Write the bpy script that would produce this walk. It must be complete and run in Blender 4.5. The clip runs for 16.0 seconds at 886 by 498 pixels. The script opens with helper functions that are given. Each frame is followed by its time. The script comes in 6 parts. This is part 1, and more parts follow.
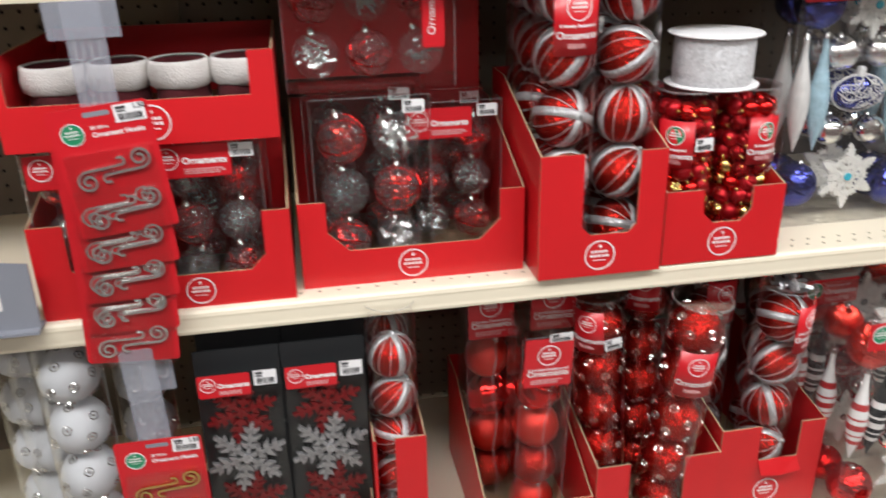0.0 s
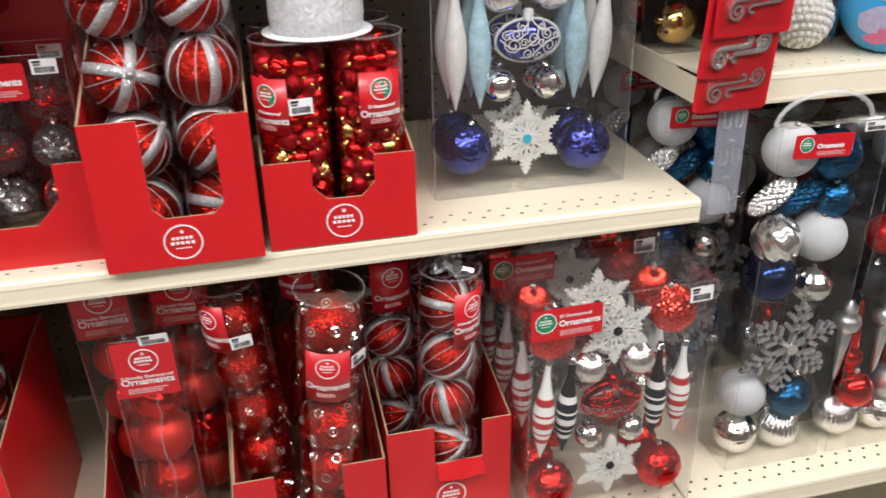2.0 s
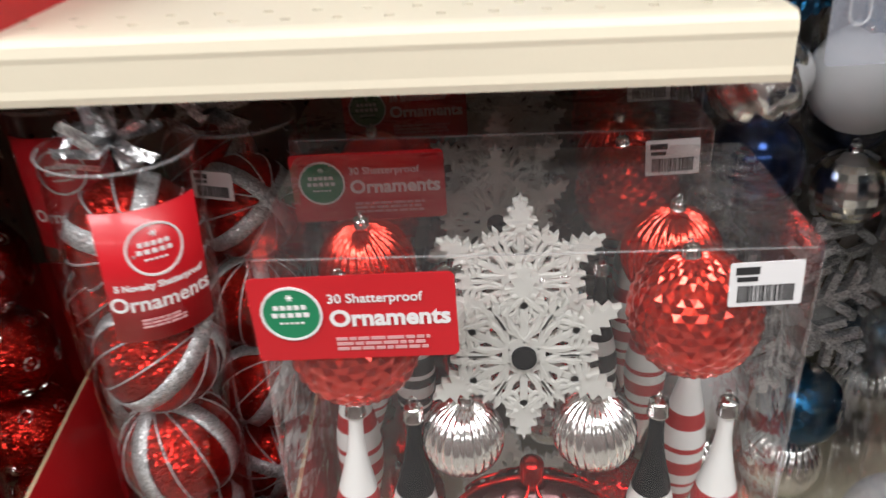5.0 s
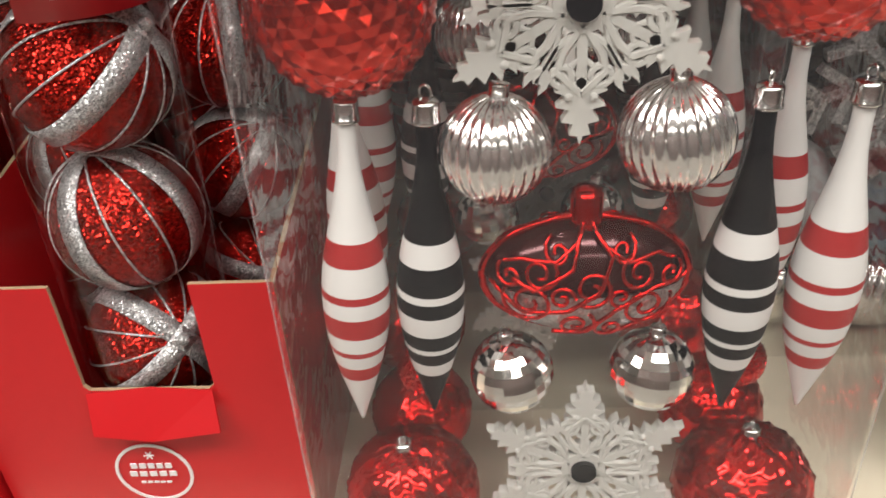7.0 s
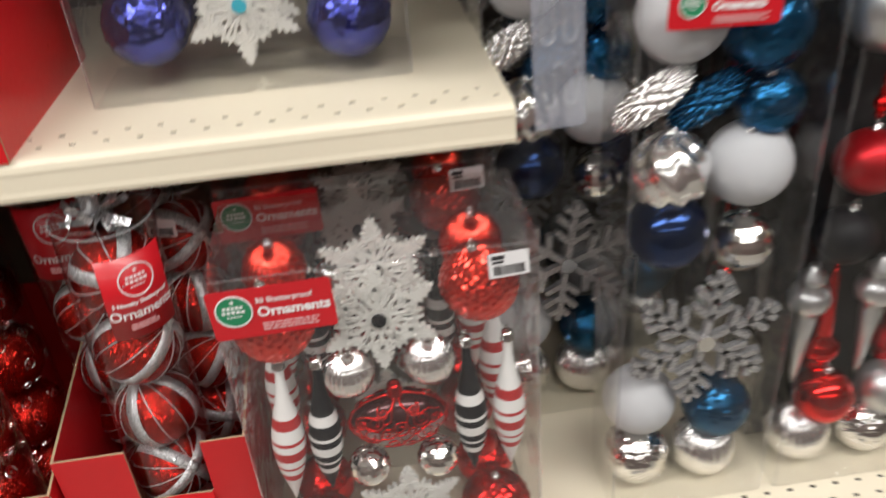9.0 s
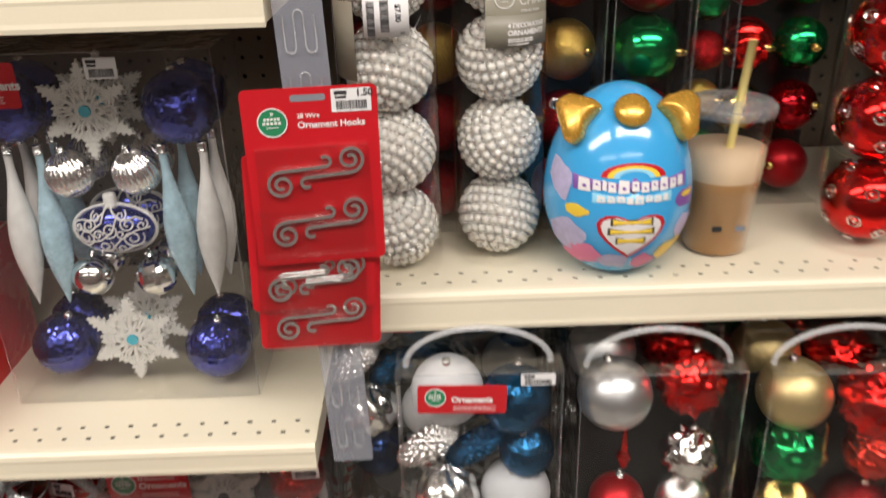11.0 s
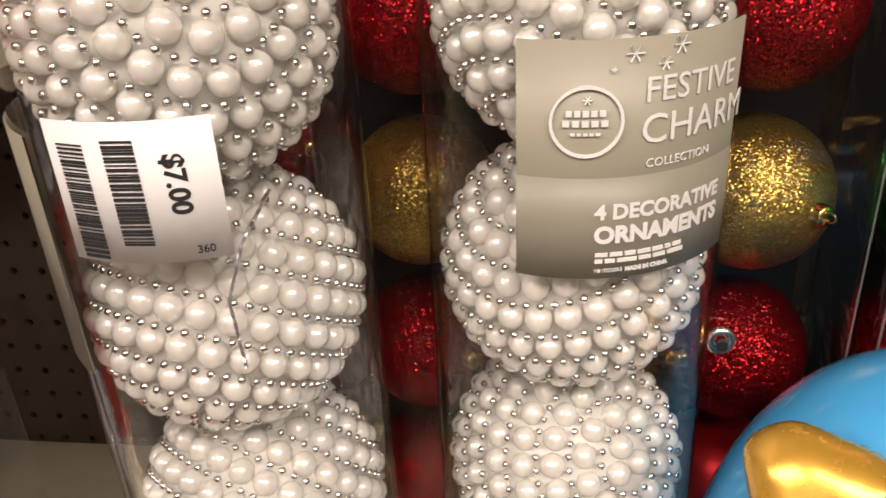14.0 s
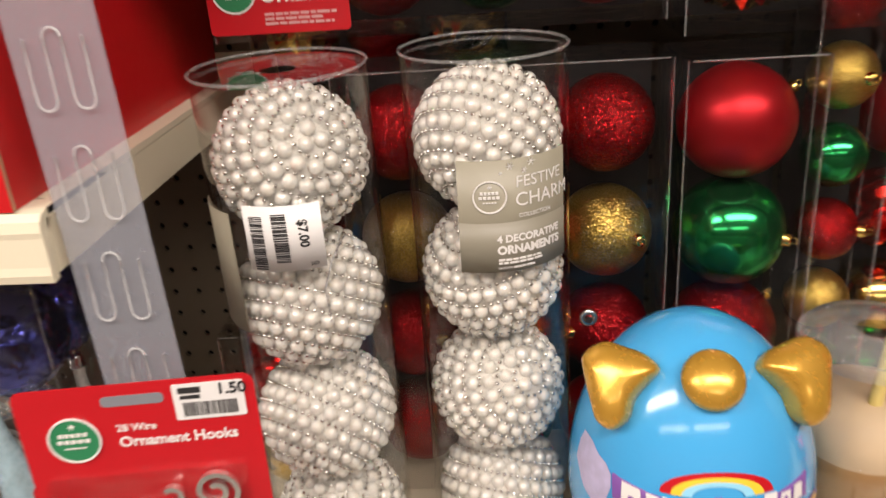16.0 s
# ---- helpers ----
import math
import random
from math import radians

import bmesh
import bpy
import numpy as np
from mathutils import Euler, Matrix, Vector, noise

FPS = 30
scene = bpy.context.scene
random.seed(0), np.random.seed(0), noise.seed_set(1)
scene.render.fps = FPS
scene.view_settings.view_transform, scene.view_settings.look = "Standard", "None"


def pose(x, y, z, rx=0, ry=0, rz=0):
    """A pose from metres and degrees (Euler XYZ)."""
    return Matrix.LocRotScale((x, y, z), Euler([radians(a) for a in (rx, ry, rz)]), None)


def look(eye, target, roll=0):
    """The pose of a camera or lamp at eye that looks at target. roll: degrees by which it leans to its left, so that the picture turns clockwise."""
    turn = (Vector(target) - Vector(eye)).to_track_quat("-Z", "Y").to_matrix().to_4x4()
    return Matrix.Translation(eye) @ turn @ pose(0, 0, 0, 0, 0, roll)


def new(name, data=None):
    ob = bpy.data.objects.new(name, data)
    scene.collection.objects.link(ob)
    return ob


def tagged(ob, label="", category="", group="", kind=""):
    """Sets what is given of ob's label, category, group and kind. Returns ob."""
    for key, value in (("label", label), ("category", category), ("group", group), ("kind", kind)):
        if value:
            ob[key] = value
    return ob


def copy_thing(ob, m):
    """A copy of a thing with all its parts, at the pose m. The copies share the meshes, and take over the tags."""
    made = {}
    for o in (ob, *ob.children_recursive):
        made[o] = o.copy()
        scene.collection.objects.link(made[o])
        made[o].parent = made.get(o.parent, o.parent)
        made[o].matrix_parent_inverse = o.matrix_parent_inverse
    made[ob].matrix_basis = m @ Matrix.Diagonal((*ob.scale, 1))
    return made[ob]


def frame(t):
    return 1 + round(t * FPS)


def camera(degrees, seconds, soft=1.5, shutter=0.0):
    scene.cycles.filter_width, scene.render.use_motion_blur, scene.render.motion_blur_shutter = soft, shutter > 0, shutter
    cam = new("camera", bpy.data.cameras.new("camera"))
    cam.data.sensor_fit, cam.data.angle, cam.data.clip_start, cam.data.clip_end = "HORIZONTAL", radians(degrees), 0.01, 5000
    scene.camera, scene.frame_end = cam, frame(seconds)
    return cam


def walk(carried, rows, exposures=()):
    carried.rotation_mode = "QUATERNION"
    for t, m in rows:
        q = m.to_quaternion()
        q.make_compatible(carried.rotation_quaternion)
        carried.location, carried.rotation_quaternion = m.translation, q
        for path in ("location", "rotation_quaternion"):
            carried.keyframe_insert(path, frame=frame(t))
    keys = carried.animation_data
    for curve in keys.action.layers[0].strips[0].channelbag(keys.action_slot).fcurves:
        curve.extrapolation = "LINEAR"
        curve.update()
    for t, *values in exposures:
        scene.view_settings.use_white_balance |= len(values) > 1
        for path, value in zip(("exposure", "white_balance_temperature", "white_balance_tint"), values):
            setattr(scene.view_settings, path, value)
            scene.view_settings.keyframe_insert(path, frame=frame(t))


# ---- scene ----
cam = camera(56.7, 16.0, shutter=0.5)
PATH = [
    (0, (-1.036, -0.973, 1.627), (-0.714, 0.838, 0.842), -1.2),
    (0.5, (-0.928, -0.986, 1.611), (-0.595, 0.801, 0.776), -1.7),
    (1, (-0.807, -0.956, 1.601), (-0.415, 0.803, 0.735), -1.6),
    (1.5, (-0.658, -0.908, 1.592), (-0.226, 0.834, 0.711), -1.4),
    (2, (-0.551, -0.886, 1.581), (-0.153, 0.857, 0.684), -1.3),
    (2.5, (-0.414, -0.894, 1.574), (-0.199, 0.867, 0.65), -1.0),
    (3, (-0.311, -0.876, 1.541), (-0.251, 0.863, 0.556), -1.9),
    (3.2, (-0.291, -0.847, 1.519), (-0.243, 0.878, 0.509), -2.0),
    (5.3, (-0.139, -0.334, 1.196), (-0.252, 1.435, 0.271), -3.1),
    (5.5, (-0.139, -0.322, 1.173), (-0.252, 1.452, 0.257), -3.2),
    (6, (-0.143, -0.324, 1.13), (-0.255, 1.442, 0.199), -2.9),
    (6.5, (-0.147, -0.325, 1.09), (-0.269, 1.393, 0.073), -3.5),
    (7, (-0.159, -0.331, 1.076), (-0.286, 1.364, 0.02), -4.0),
    (7.5, (-0.174, -0.348, 1.109), (-0.286, 1.328, 0.024), -4.4),
    (8, (-0.153, -0.401, 1.186), (-0.255, 1.283, 0.111), -4.0),
    (8.5, (-0.129, -0.473, 1.283), (-0.14, 1.211, 0.204), -4.7),
    (9, (-0.115, -0.585, 1.398), (0.029, 1.1, 0.33), -4.8),
    (9.5, (-0.079, -0.685, 1.543), (0.196, 0.998, 0.499), -4.6),
    (10, (0.019, -0.76, 1.636), (0.268, 0.969, 0.662), -3.9),
    (10.2, (0.053, -0.788, 1.656), (0.257, 0.974, 0.732), -3.1),
    (12.3, (0.199, -0.308, 1.691), (-0.037, 1.5, 0.87), -2.1),
    (12.5, (0.209, -0.265, 1.677), (-0.063, 1.537, 0.853), -1.9),
    (13, (0.205, -0.188, 1.663), (-0.138, 1.576, 0.785), -2.2),
    (13.5, (0.198, -0.143, 1.65), (-0.115, 1.616, 0.752), -2.9),
    (14, (0.189, -0.116, 1.637), (-0.045, 1.656, 0.74), -2.7),
    (14.5, (0.193, -0.116, 1.638), (-0.005, 1.664, 0.747), -2.8),
    (15, (0.206, -0.146, 1.648), (0.005, 1.643, 0.776), -2.9),
    (15.5, (0.218, -0.224, 1.687), (0.006, 1.584, 0.86), -3.3),
    (16, (0.208, -0.33, 1.717), (0.053, 1.508, 0.944), -4.0),
]
walk(cam, [(t, look(e, g, r)) for t, e, g, r in PATH],
     [(0, 0.0, 6050, 10), (3.2, 0.0, 6200, 10), (5.3, 0.05, 6050, 10), (6.0, 0.08, 6400, 10), (7.0, 0.0, 6500, 10), (8, 0.04, 6450, 10), (9.5, -0.28, 6250, 10), (10.2, -0.28, 6300, 10), (12.3, -0.14, 7250, 16), (14.5, -0.07, 7350, 17), (16, -0.1, 7200, 16)])

# ---- light ----
world = bpy.data.worlds.new("world")
scene.world = world
world.use_nodes = True
world.node_tree.nodes["Background"].inputs[0].default_value = (0.9, 0.92, 1.0, 1)
world.node_tree.nodes["Background"].inputs[1].default_value = 0.01


def ceiling_lamp(x, y, length, watts):
    data = bpy.data.lights.new("fluorescent_tube_light", "AREA")
    data.shape, data.size, data.size_y, data.energy = "RECTANGLE", length, 0.5, watts
    data.color = (1.0, 0.955, 0.905)
    ob = new("fluorescent_tube_light", data)
    ob.matrix_world = pose(x, y, 2.93)


LAMPS = [(-1.7, -1.2, 74.0), (0.9, -1.2, 74.0), (-1.7, -3.1, 26.0), (0.9, -3.1, 26.0), (-0.3, 2.0, 26.0)]
for lx, ly, watts in LAMPS:
    ceiling_lamp(lx, ly, 2.2, watts)

# ---- materials ----
def material(name):
    m = bpy.data.materials.new(name)
    m.use_nodes = True
    t = m.node_tree
    return m, t, t.nodes["Principled BSDF"]


def node(t, kind, **values):
    n = t.nodes.new(kind)
    for key, v in values.items():
        n.inputs[key].default_value = v
    return n


def paint(name, color, rough=0.5, metal=0.0, vary=0.12, scale=18.0, bump=0.05, fine=220.0, coat=0.0, spec=0.5):
    """A surface with slow blotches and fine grain in colour, gloss and relief."""
    m, t, b = material(name)
    co = t.nodes.new("ShaderNodeTexCoord")
    slow = node(t, "ShaderNodeTexNoise", Scale=scale, Detail=4.0)
    grain = node(t, "ShaderNodeTexNoise", Scale=fine, Detail=3.0)
    t.links.new(co.outputs["Object"], slow.inputs["Vector"])
    t.links.new(co.outputs["Object"], grain.inputs["Vector"])
    mix = t.nodes.new("ShaderNodeMix")
    mix.data_type = "RGBA"
    mix.inputs["A"].default_value = (*[c * (1 - vary) for c in color], 1)
    mix.inputs["B"].default_value = (*[min(1, c * (1 + vary)) for c in color], 1)
    t.links.new(slow.outputs["Fac"], mix.inputs["Factor"])
    t.links.new(mix.outputs["Result"], b.inputs["Base Color"])
    ramp = node(t, "ShaderNodeMapRange")
    ramp.inputs["To Min"].default_value, ramp.inputs["To Max"].default_value = max(0.02, rough - 0.07), min(1, rough + 0.07)
    t.links.new(grain.outputs["Fac"], ramp.inputs["Value"])
    t.links.new(ramp.outputs["Result"], b.inputs["Roughness"])
    b.inputs["Metallic"].default_value = metal
    b.inputs["Coat Weight"].default_value = coat
    b.inputs["Coat Roughness"].default_value = 0.08
    b.inputs["Specular IOR Level"].default_value = spec
    if bump:
        bp = node(t, "ShaderNodeBump", Strength=bump, Distance=0.002)
        t.links.new(grain.outputs["Fac"], bp.inputs["Height"])
        t.links.new(bp.outputs["Normal"], b.inputs["Normal"])
    return m


def glitter(name, color, scale=70.0, tilt=0.9, rough=0.28, metal=0.9, dark=0.35, world_size=False):
    """Loose flakes, each with its own tilt and brightness."""
    m, t, b = material(name)
    co = t.nodes.new("ShaderNodeTexCoord")
    cells = node(t, "ShaderNodeTexVoronoi", Scale=scale)
    t.links.new(co.outputs["Object"], cells.inputs["Vector"])
    sub = t.nodes.new("ShaderNodeVectorMath")
    sub.operation = "SUBTRACT"
    sub.inputs[1].default_value = (0.5, 0.5, 0.5)
    t.links.new(cells.outputs["Color"], sub.inputs[0])
    mul = t.nodes.new("ShaderNodeVectorMath")
    mul.operation = "SCALE"
    mul.inputs["Scale"].default_value = tilt
    t.links.new(sub.outputs[0], mul.inputs[0])
    geo = t.nodes.new("ShaderNodeNewGeometry")
    add = t.nodes.new("ShaderNodeVectorMath")
    t.links.new(geo.outputs["Normal"], add.inputs[0])
    t.links.new(mul.outputs[0], add.inputs[1])
    norm = t.nodes.new("ShaderNodeVectorMath")
    norm.operation = "NORMALIZE"
    t.links.new(add.outputs[0], norm.inputs[0])
    t.links.new(norm.outputs[0], b.inputs["Normal"])
    sep = t.nodes.new("ShaderNodeSeparateColor")
    t.links.new(cells.outputs["Color"], sep.inputs[0])
    mix = t.nodes.new("ShaderNodeMix")
    mix.data_type = "RGBA"
    mix.inputs["A"].default_value = (*[c * dark for c in color], 1)
    mix.inputs["B"].default_value = (*color, 1)
    t.links.new(sep.outputs[1], mix.inputs["Factor"])
    t.links.new(mix.outputs["Result"], b.inputs["Base Color"])
    b.inputs["Roughness"].default_value, b.inputs["Metallic"].default_value = rough, metal
    return m


def clear(name, tint=(0.96, 0.96, 0.955), gloss=0.045, wavy=0.3, haze=0.0, haze_color=(0.8, 0.8, 0.82)):
    """Thin clear plastic: lets light straight through, with a film-like gloss that grows at grazing angles."""
    m, t, b = material(name)
    t.nodes.remove(b)
    out = t.nodes["Material Output"]
    thru = node(t, "ShaderNodeBsdfTransparent", Color=(*tint, 1))
    shine = node(t, "ShaderNodeBsdfGlossy", Roughness=gloss, Color=(1, 1, 1, 1))
    face = node(t, "ShaderNodeLayerWeight", Blend=0.5)
    power = t.nodes.new("ShaderNodeMath")
    power.operation = "POWER"
    power.inputs[1].default_value = 3.2
    t.links.new(face.outputs["Facing"], power.inputs[0])
    fres = node(t, "ShaderNodeMapRange")
    fres.inputs["To Min"].default_value, fres.inputs["To Max"].default_value = 0.026, 0.85
    t.links.new(power.outputs[0], fres.inputs["Value"])
    co = t.nodes.new("ShaderNodeTexCoord")
    slow = node(t, "ShaderNodeTexNoise", Scale=22.0, Detail=3.0)
    t.links.new(co.outputs["Object"], slow.inputs["Vector"])
    bp = node(t, "ShaderNodeBump", Strength=wavy, Distance=0.01)
    t.links.new(slow.outputs["Fac"], bp.inputs["Height"])
    t.links.new(bp.outputs["Normal"], shine.inputs["Normal"])
    t.links.new(bp.outputs["Normal"], face.inputs["Normal"])
    mix = t.nodes.new("ShaderNodeMixShader")
    t.links.new(fres.outputs[0], mix.inputs[0])
    t.links.new(thru.outputs[0], mix.inputs[1])
    t.links.new(shine.outputs[0], mix.inputs[2])
    last = mix
    if haze:
        milk = node(t, "ShaderNodeBsdfDiffuse", Color=(*haze_color, 1))
        mix2 = t.nodes.new("ShaderNodeMixShader")
        mix2.inputs[0].default_value = haze
        t.links.new(mix.outputs[0], mix2.inputs[1])
        t.links.new(milk.outputs[0], mix2.inputs[2])
        last = mix2
    t.links.new(last.outputs[0], out.inputs["Surface"])
    return m


RED_CARD = paint("red_card", (0.52, 0.007, 0.011), 0.42, vary=0.10, scale=9, bump=0.03, coat=0.15)
RED_LABEL = paint("red_label", (0.50, 0.007, 0.014), 0.38, vary=0.06, scale=14, bump=0.01, coat=0.2)
KRAFT = paint("kraft_board", (0.36, 0.25, 0.15), 0.85, vary=0.2, scale=30, bump=0.2)
CREAM = paint("cream_enamel", (0.73, 0.665, 0.515), 0.42, vary=0.06, scale=5, bump=0.03, coat=0.1)
PEG = paint("brown_pegboard", (0.135, 0.107, 0.075), 0.65, vary=0.18, scale=8, bump=0.08)
# near-black stand-in for shade behind peg holes and under shelf slots
SHADE = paint("painted_shade", (0.012, 0.011, 0.011), 0.9, vary=0.2, bump=0)
FLOOR_M = paint("vinyl_floor", (0.36, 0.34, 0.30), 0.3, vary=0.12, scale=3, bump=0.02)
CEIL_M = paint("ceiling_tile", (0.78, 0.77, 0.74), 0.9, vary=0.06, scale=12, bump=0.2)
WALL_M = paint("store_wall", (0.62, 0.6, 0.56), 0.8, vary=0.08, scale=4, bump=0.05)
DARK_SHELF = paint("dim_goods", (0.16, 0.12, 0.11), 0.7, vary=0.5, scale=3.5, bump=0.05)
CLEAR = clear("clear_plastic", wavy=0.55)
# the diffuse haze imitates the grey sheen of light caught on box tops
SET_CLEAR = clear("sheen_haze_clear_plastic", wavy=0.55, haze=0.018)
CLEAR_TUBE = clear("clear_tube_plastic", gloss=0.05, wavy=0.12)
HAZE = clear("hazy_strip_plastic", gloss=0.15, wavy=0.1, haze=0.25, haze_color=(0.50, 0.52, 0.60))
HANDLE_M = clear("milky_handle_plastic", gloss=0.2, wavy=0.1, haze=0.26, haze_color=(0.8, 0.81, 0.83))
LID_M = clear("cup_lid_plastic", gloss=0.1, wavy=0.1, haze=0.16)
CREASE = clear("crease_plastic", gloss=0.12, wavy=0.05, haze=0.11)
BALL_CLEAR = clear("clear_ball_plastic", gloss=0.06, wavy=0.25, haze=0.03)
WHITE_INK = paint("white_print", (0.74, 0.72, 0.71), 0.5, vary=0.05, bump=0.0)
BLACK_INK = paint("black_print", (0.02, 0.02, 0.022), 0.5, vary=0.2, bump=0.0)
GREEN_INK = paint("green_print", (0.015, 0.20, 0.085), 0.42, vary=0.08, bump=0.0)
TAG = paint("white_tag_paper", (0.74, 0.73, 0.73), 0.55, vary=0.04, bump=0.05)
GREY_LABEL = paint("sage_label", (0.285, 0.265, 0.205), 0.42, vary=0.05, bump=0.01)
GREY_LABEL2 = paint("dark_sage_label", (0.235, 0.218, 0.172), 0.42, vary=0.05, bump=0.01)
BLACK_CARD = paint("black_card", (0.012, 0.013, 0.014), 0.55, vary=0.2, bump=0.02, spec=0.3)
WHITE_FLAKE = paint("white_glitter_flake", (0.80, 0.79, 0.74), 0.55, vary=0.08, scale=60, bump=0.6, fine=900)
SILVER = paint("silver_mirror", (0.86, 0.85, 0.83), 0.10, metal=1.0, vary=0.04, scale=6, bump=0.0)
HOOK_M = paint("bright_wire", (0.92, 0.92, 0.91), 0.22, metal=0.92, vary=0.05, bump=0.0)
SILVER_RIB = paint("silver_ribbed_metal", (0.92, 0.91, 0.90), 0.15, metal=0.95, vary=0.05, scale=6, bump=0.0)
SILVER_CAP = paint("silver_cap", (0.78, 0.78, 0.77), 0.16, metal=1.0, vary=0.05, bump=0.0)
SILVER_G = glitter("silver_glitter", (0.80, 0.80, 0.81), scale=55, tilt=0.8, dark=0.45)
SILVER_GB = glitter("silver_glitter_fine", (0.80, 0.80, 0.81), scale=700, tilt=0.8, dark=0.4, rough=0.3)
SILVER_SATIN = paint("silver_satin", (0.62, 0.63, 0.64), 0.32, metal=0.9, vary=0.1, scale=6, bump=0.1, fine=60)
RED_G = glitter("red_glitter", (0.80, 0.028, 0.016), scale=42, tilt=0.9, dark=0.12, rough=0.2)
RED_BALL = glitter("red_orange_fine_glitter", (0.72, 0.03, 0.016), scale=60, tilt=0.5, dark=0.5, rough=0.35, metal=0.6)
RED_GF = glitter("red_glitter_fine", (0.62, 0.012, 0.018), scale=62, tilt=1.0, dark=0.10, rough=0.22, metal=0.85)
RED_SHINE = paint("red_shiny_metal", (0.66, 0.016, 0.014), 0.13, metal=0.95, vary=0.08, scale=3, bump=0.0)
RED_ORANGE = paint("red_orange_metal", (0.74, 0.035, 0.015), 0.2, metal=0.9, vary=0.1, scale=3, bump=0.0, coat=0.5)
RED_MATTE = paint("red_matte", (0.40, 0.006, 0.012), 0.36, metal=0.7, vary=0.06, scale=3, bump=0.02)
DEEP_RED = paint("deep_red_metal", (0.30, 0.006, 0.012), 0.16, metal=0.9, vary=0.1, scale=3, bump=0.0)
RED_FLAKE = glitter("dull_red_glitter", (0.33, 0.012, 0.015), scale=60, tilt=0.7, metal=0.5, rough=0.45)
RED_STRIPE = glitter("red_stripe_glitter", (0.60, 0.028, 0.032), scale=900, tilt=0.5, metal=0.3, rough=0.45, dark=0.7)
SILVER_FOIL = paint("crumpled_silver_foil", (0.88, 0.88, 0.88), 0.2, metal=0.85, vary=0.3, scale=7, bump=0.8, fine=9)
WINE = paint("dark_wine_gloss", (0.05, 0.008, 0.010), 0.15, metal=0.5, vary=0.3, scale=4, bump=0.0)
FAINT = paint("faint_print", (0.62, 0.33, 0.33), 0.5, vary=0.1, bump=0.0)
SILVER_FL = glitter("silver_flake_glitter", (0.72, 0.72, 0.74), scale=55, tilt=0.7, dark=0.35, metal=0.7, rough=0.35)
SILVER_RB = glitter("silver_ribbon_glitter", (0.93, 0.93, 0.94), scale=48, tilt=0.8, dark=0.22, metal=0.55, rough=0.3)
WHITE_PAINT = paint("white_satin_paint", (0.80, 0.79, 0.77), 0.38, vary=0.03, bump=0.02)
WHITE_FROST = paint("white_frost", (0.57, 0.58, 0.60), 0.6, vary=0.06, scale=8, bump=0.35, fine=120)
BLACK_PAINT = paint("black_satin_paint", (0.006, 0.006, 0.008), 0.5, vary=0.15, bump=0.02, spec=0.18)
ROYAL = paint("royal_blue_metal", (0.045, 0.055, 0.30), 0.17, metal=0.95, vary=0.2, scale=5, bump=0.0, coat=0.3)
NAVY = paint("navy_metal", (0.012, 0.03, 0.10), 0.15, metal=0.9, vary=0.1, scale=3, bump=0.0)
TEAL = paint("teal_metal", (0.012, 0.09, 0.2), 0.2, metal=0.9, vary=0.1, scale=3, bump=0.0)
ICE = paint("ice_blue_glass", (0.34, 0.50, 0.58), 0.28, vary=0.42, scale=16, bump=0.5, fine=40, coat=0.4)
PALE = paint("pale_glitter_white", (0.62, 0.61, 0.59), 0.42, vary=0.22, scale=18, bump=0.5, fine=90)
GOLD_G = glitter("gold_glitter", (0.62, 0.42, 0.10), scale=60, tilt=0.7, dark=0.4)
GOLD = paint("gold_metal", (0.78, 0.55, 0.18), 0.15, metal=1.0, vary=0.06, scale=3, bump=0.0)
GOLD_SATIN = paint("gold_satin", (0.58, 0.45, 0.22), 0.38, metal=0.8, vary=0.08, scale=6, bump=0.1, fine=80)
GREEN = paint("green_metal", (0.01, 0.34, 0.10), 0.14, metal=0.95, vary=0.1, scale=3, bump=0.0)
GREEN_G = glitter("green_glitter", (0.012, 0.30, 0.09), scale=40, tilt=0.8, dark=0.3)
PEARL = paint("pearl_bead_gloss", (0.755, 0.73, 0.685), 0.3, vary=0.04, scale=40, bump=0.0, coat=1.0, spec=0.8)
PEARL.node_tree.nodes["Principled BSDF"].inputs["Coat IOR"].default_value = 2.2
PEARL.node_tree.nodes["Principled BSDF"].inputs["Coat Roughness"].default_value = 0.07
PEARL.node_tree.nodes["Principled BSDF"].inputs["Subsurface Weight"].default_value = 0.6
PEARL.node_tree.nodes["Principled BSDF"].inputs["Subsurface Radius"].default_value = (1.0, 0.9, 0.8)
PEARL.node_tree.nodes["Principled BSDF"].inputs["Subsurface Scale"].default_value = 0.004
PEARL_CORE = paint("pearl_core", (0.64, 0.62, 0.58), 0.5, vary=0.05, bump=0.1)
EGG_BLUE = paint("egg_blue_plastic", (0.045, 0.36, 0.72), 0.16, vary=0.03, scale=8, bump=0.0, coat=0.6)
EGG_GOLD = paint("gold_plastic", (0.66, 0.36, 0.055), 0.26, metal=0.55, vary=0.08, scale=20, bump=0.02, coat=0.3)
COFFEE = paint("iced_coffee", (0.42, 0.22, 0.08), 0.35, vary=0.12, scale=25, bump=0.0)
FOAM = paint("coffee_foam", (0.62, 0.46, 0.30), 0.6, vary=0.1, scale=50, bump=0.1)
STRAW = paint("yellow_straw", (0.80, 0.66, 0.24), 0.35, vary=0.05, bump=0.0)
PINK = paint("pink_print", (0.70, 0.16, 0.33), 0.4, vary=0.05, bump=0.0)
YELLOW = paint("yellow_print", (0.80, 0.55, 0.05), 0.4, vary=0.05, bump=0.0)
PURPLE = paint("purple_print", (0.20, 0.08, 0.34), 0.4, vary=0.05, bump=0.0)
LILAC = paint("lilac_print", (0.45, 0.42, 0.62), 0.4, vary=0.3, scale=120, bump=0.0)
SKY_INK = paint("light_blue_print", (0.25, 0.60, 0.80), 0.4, vary=0.05, bump=0.0)
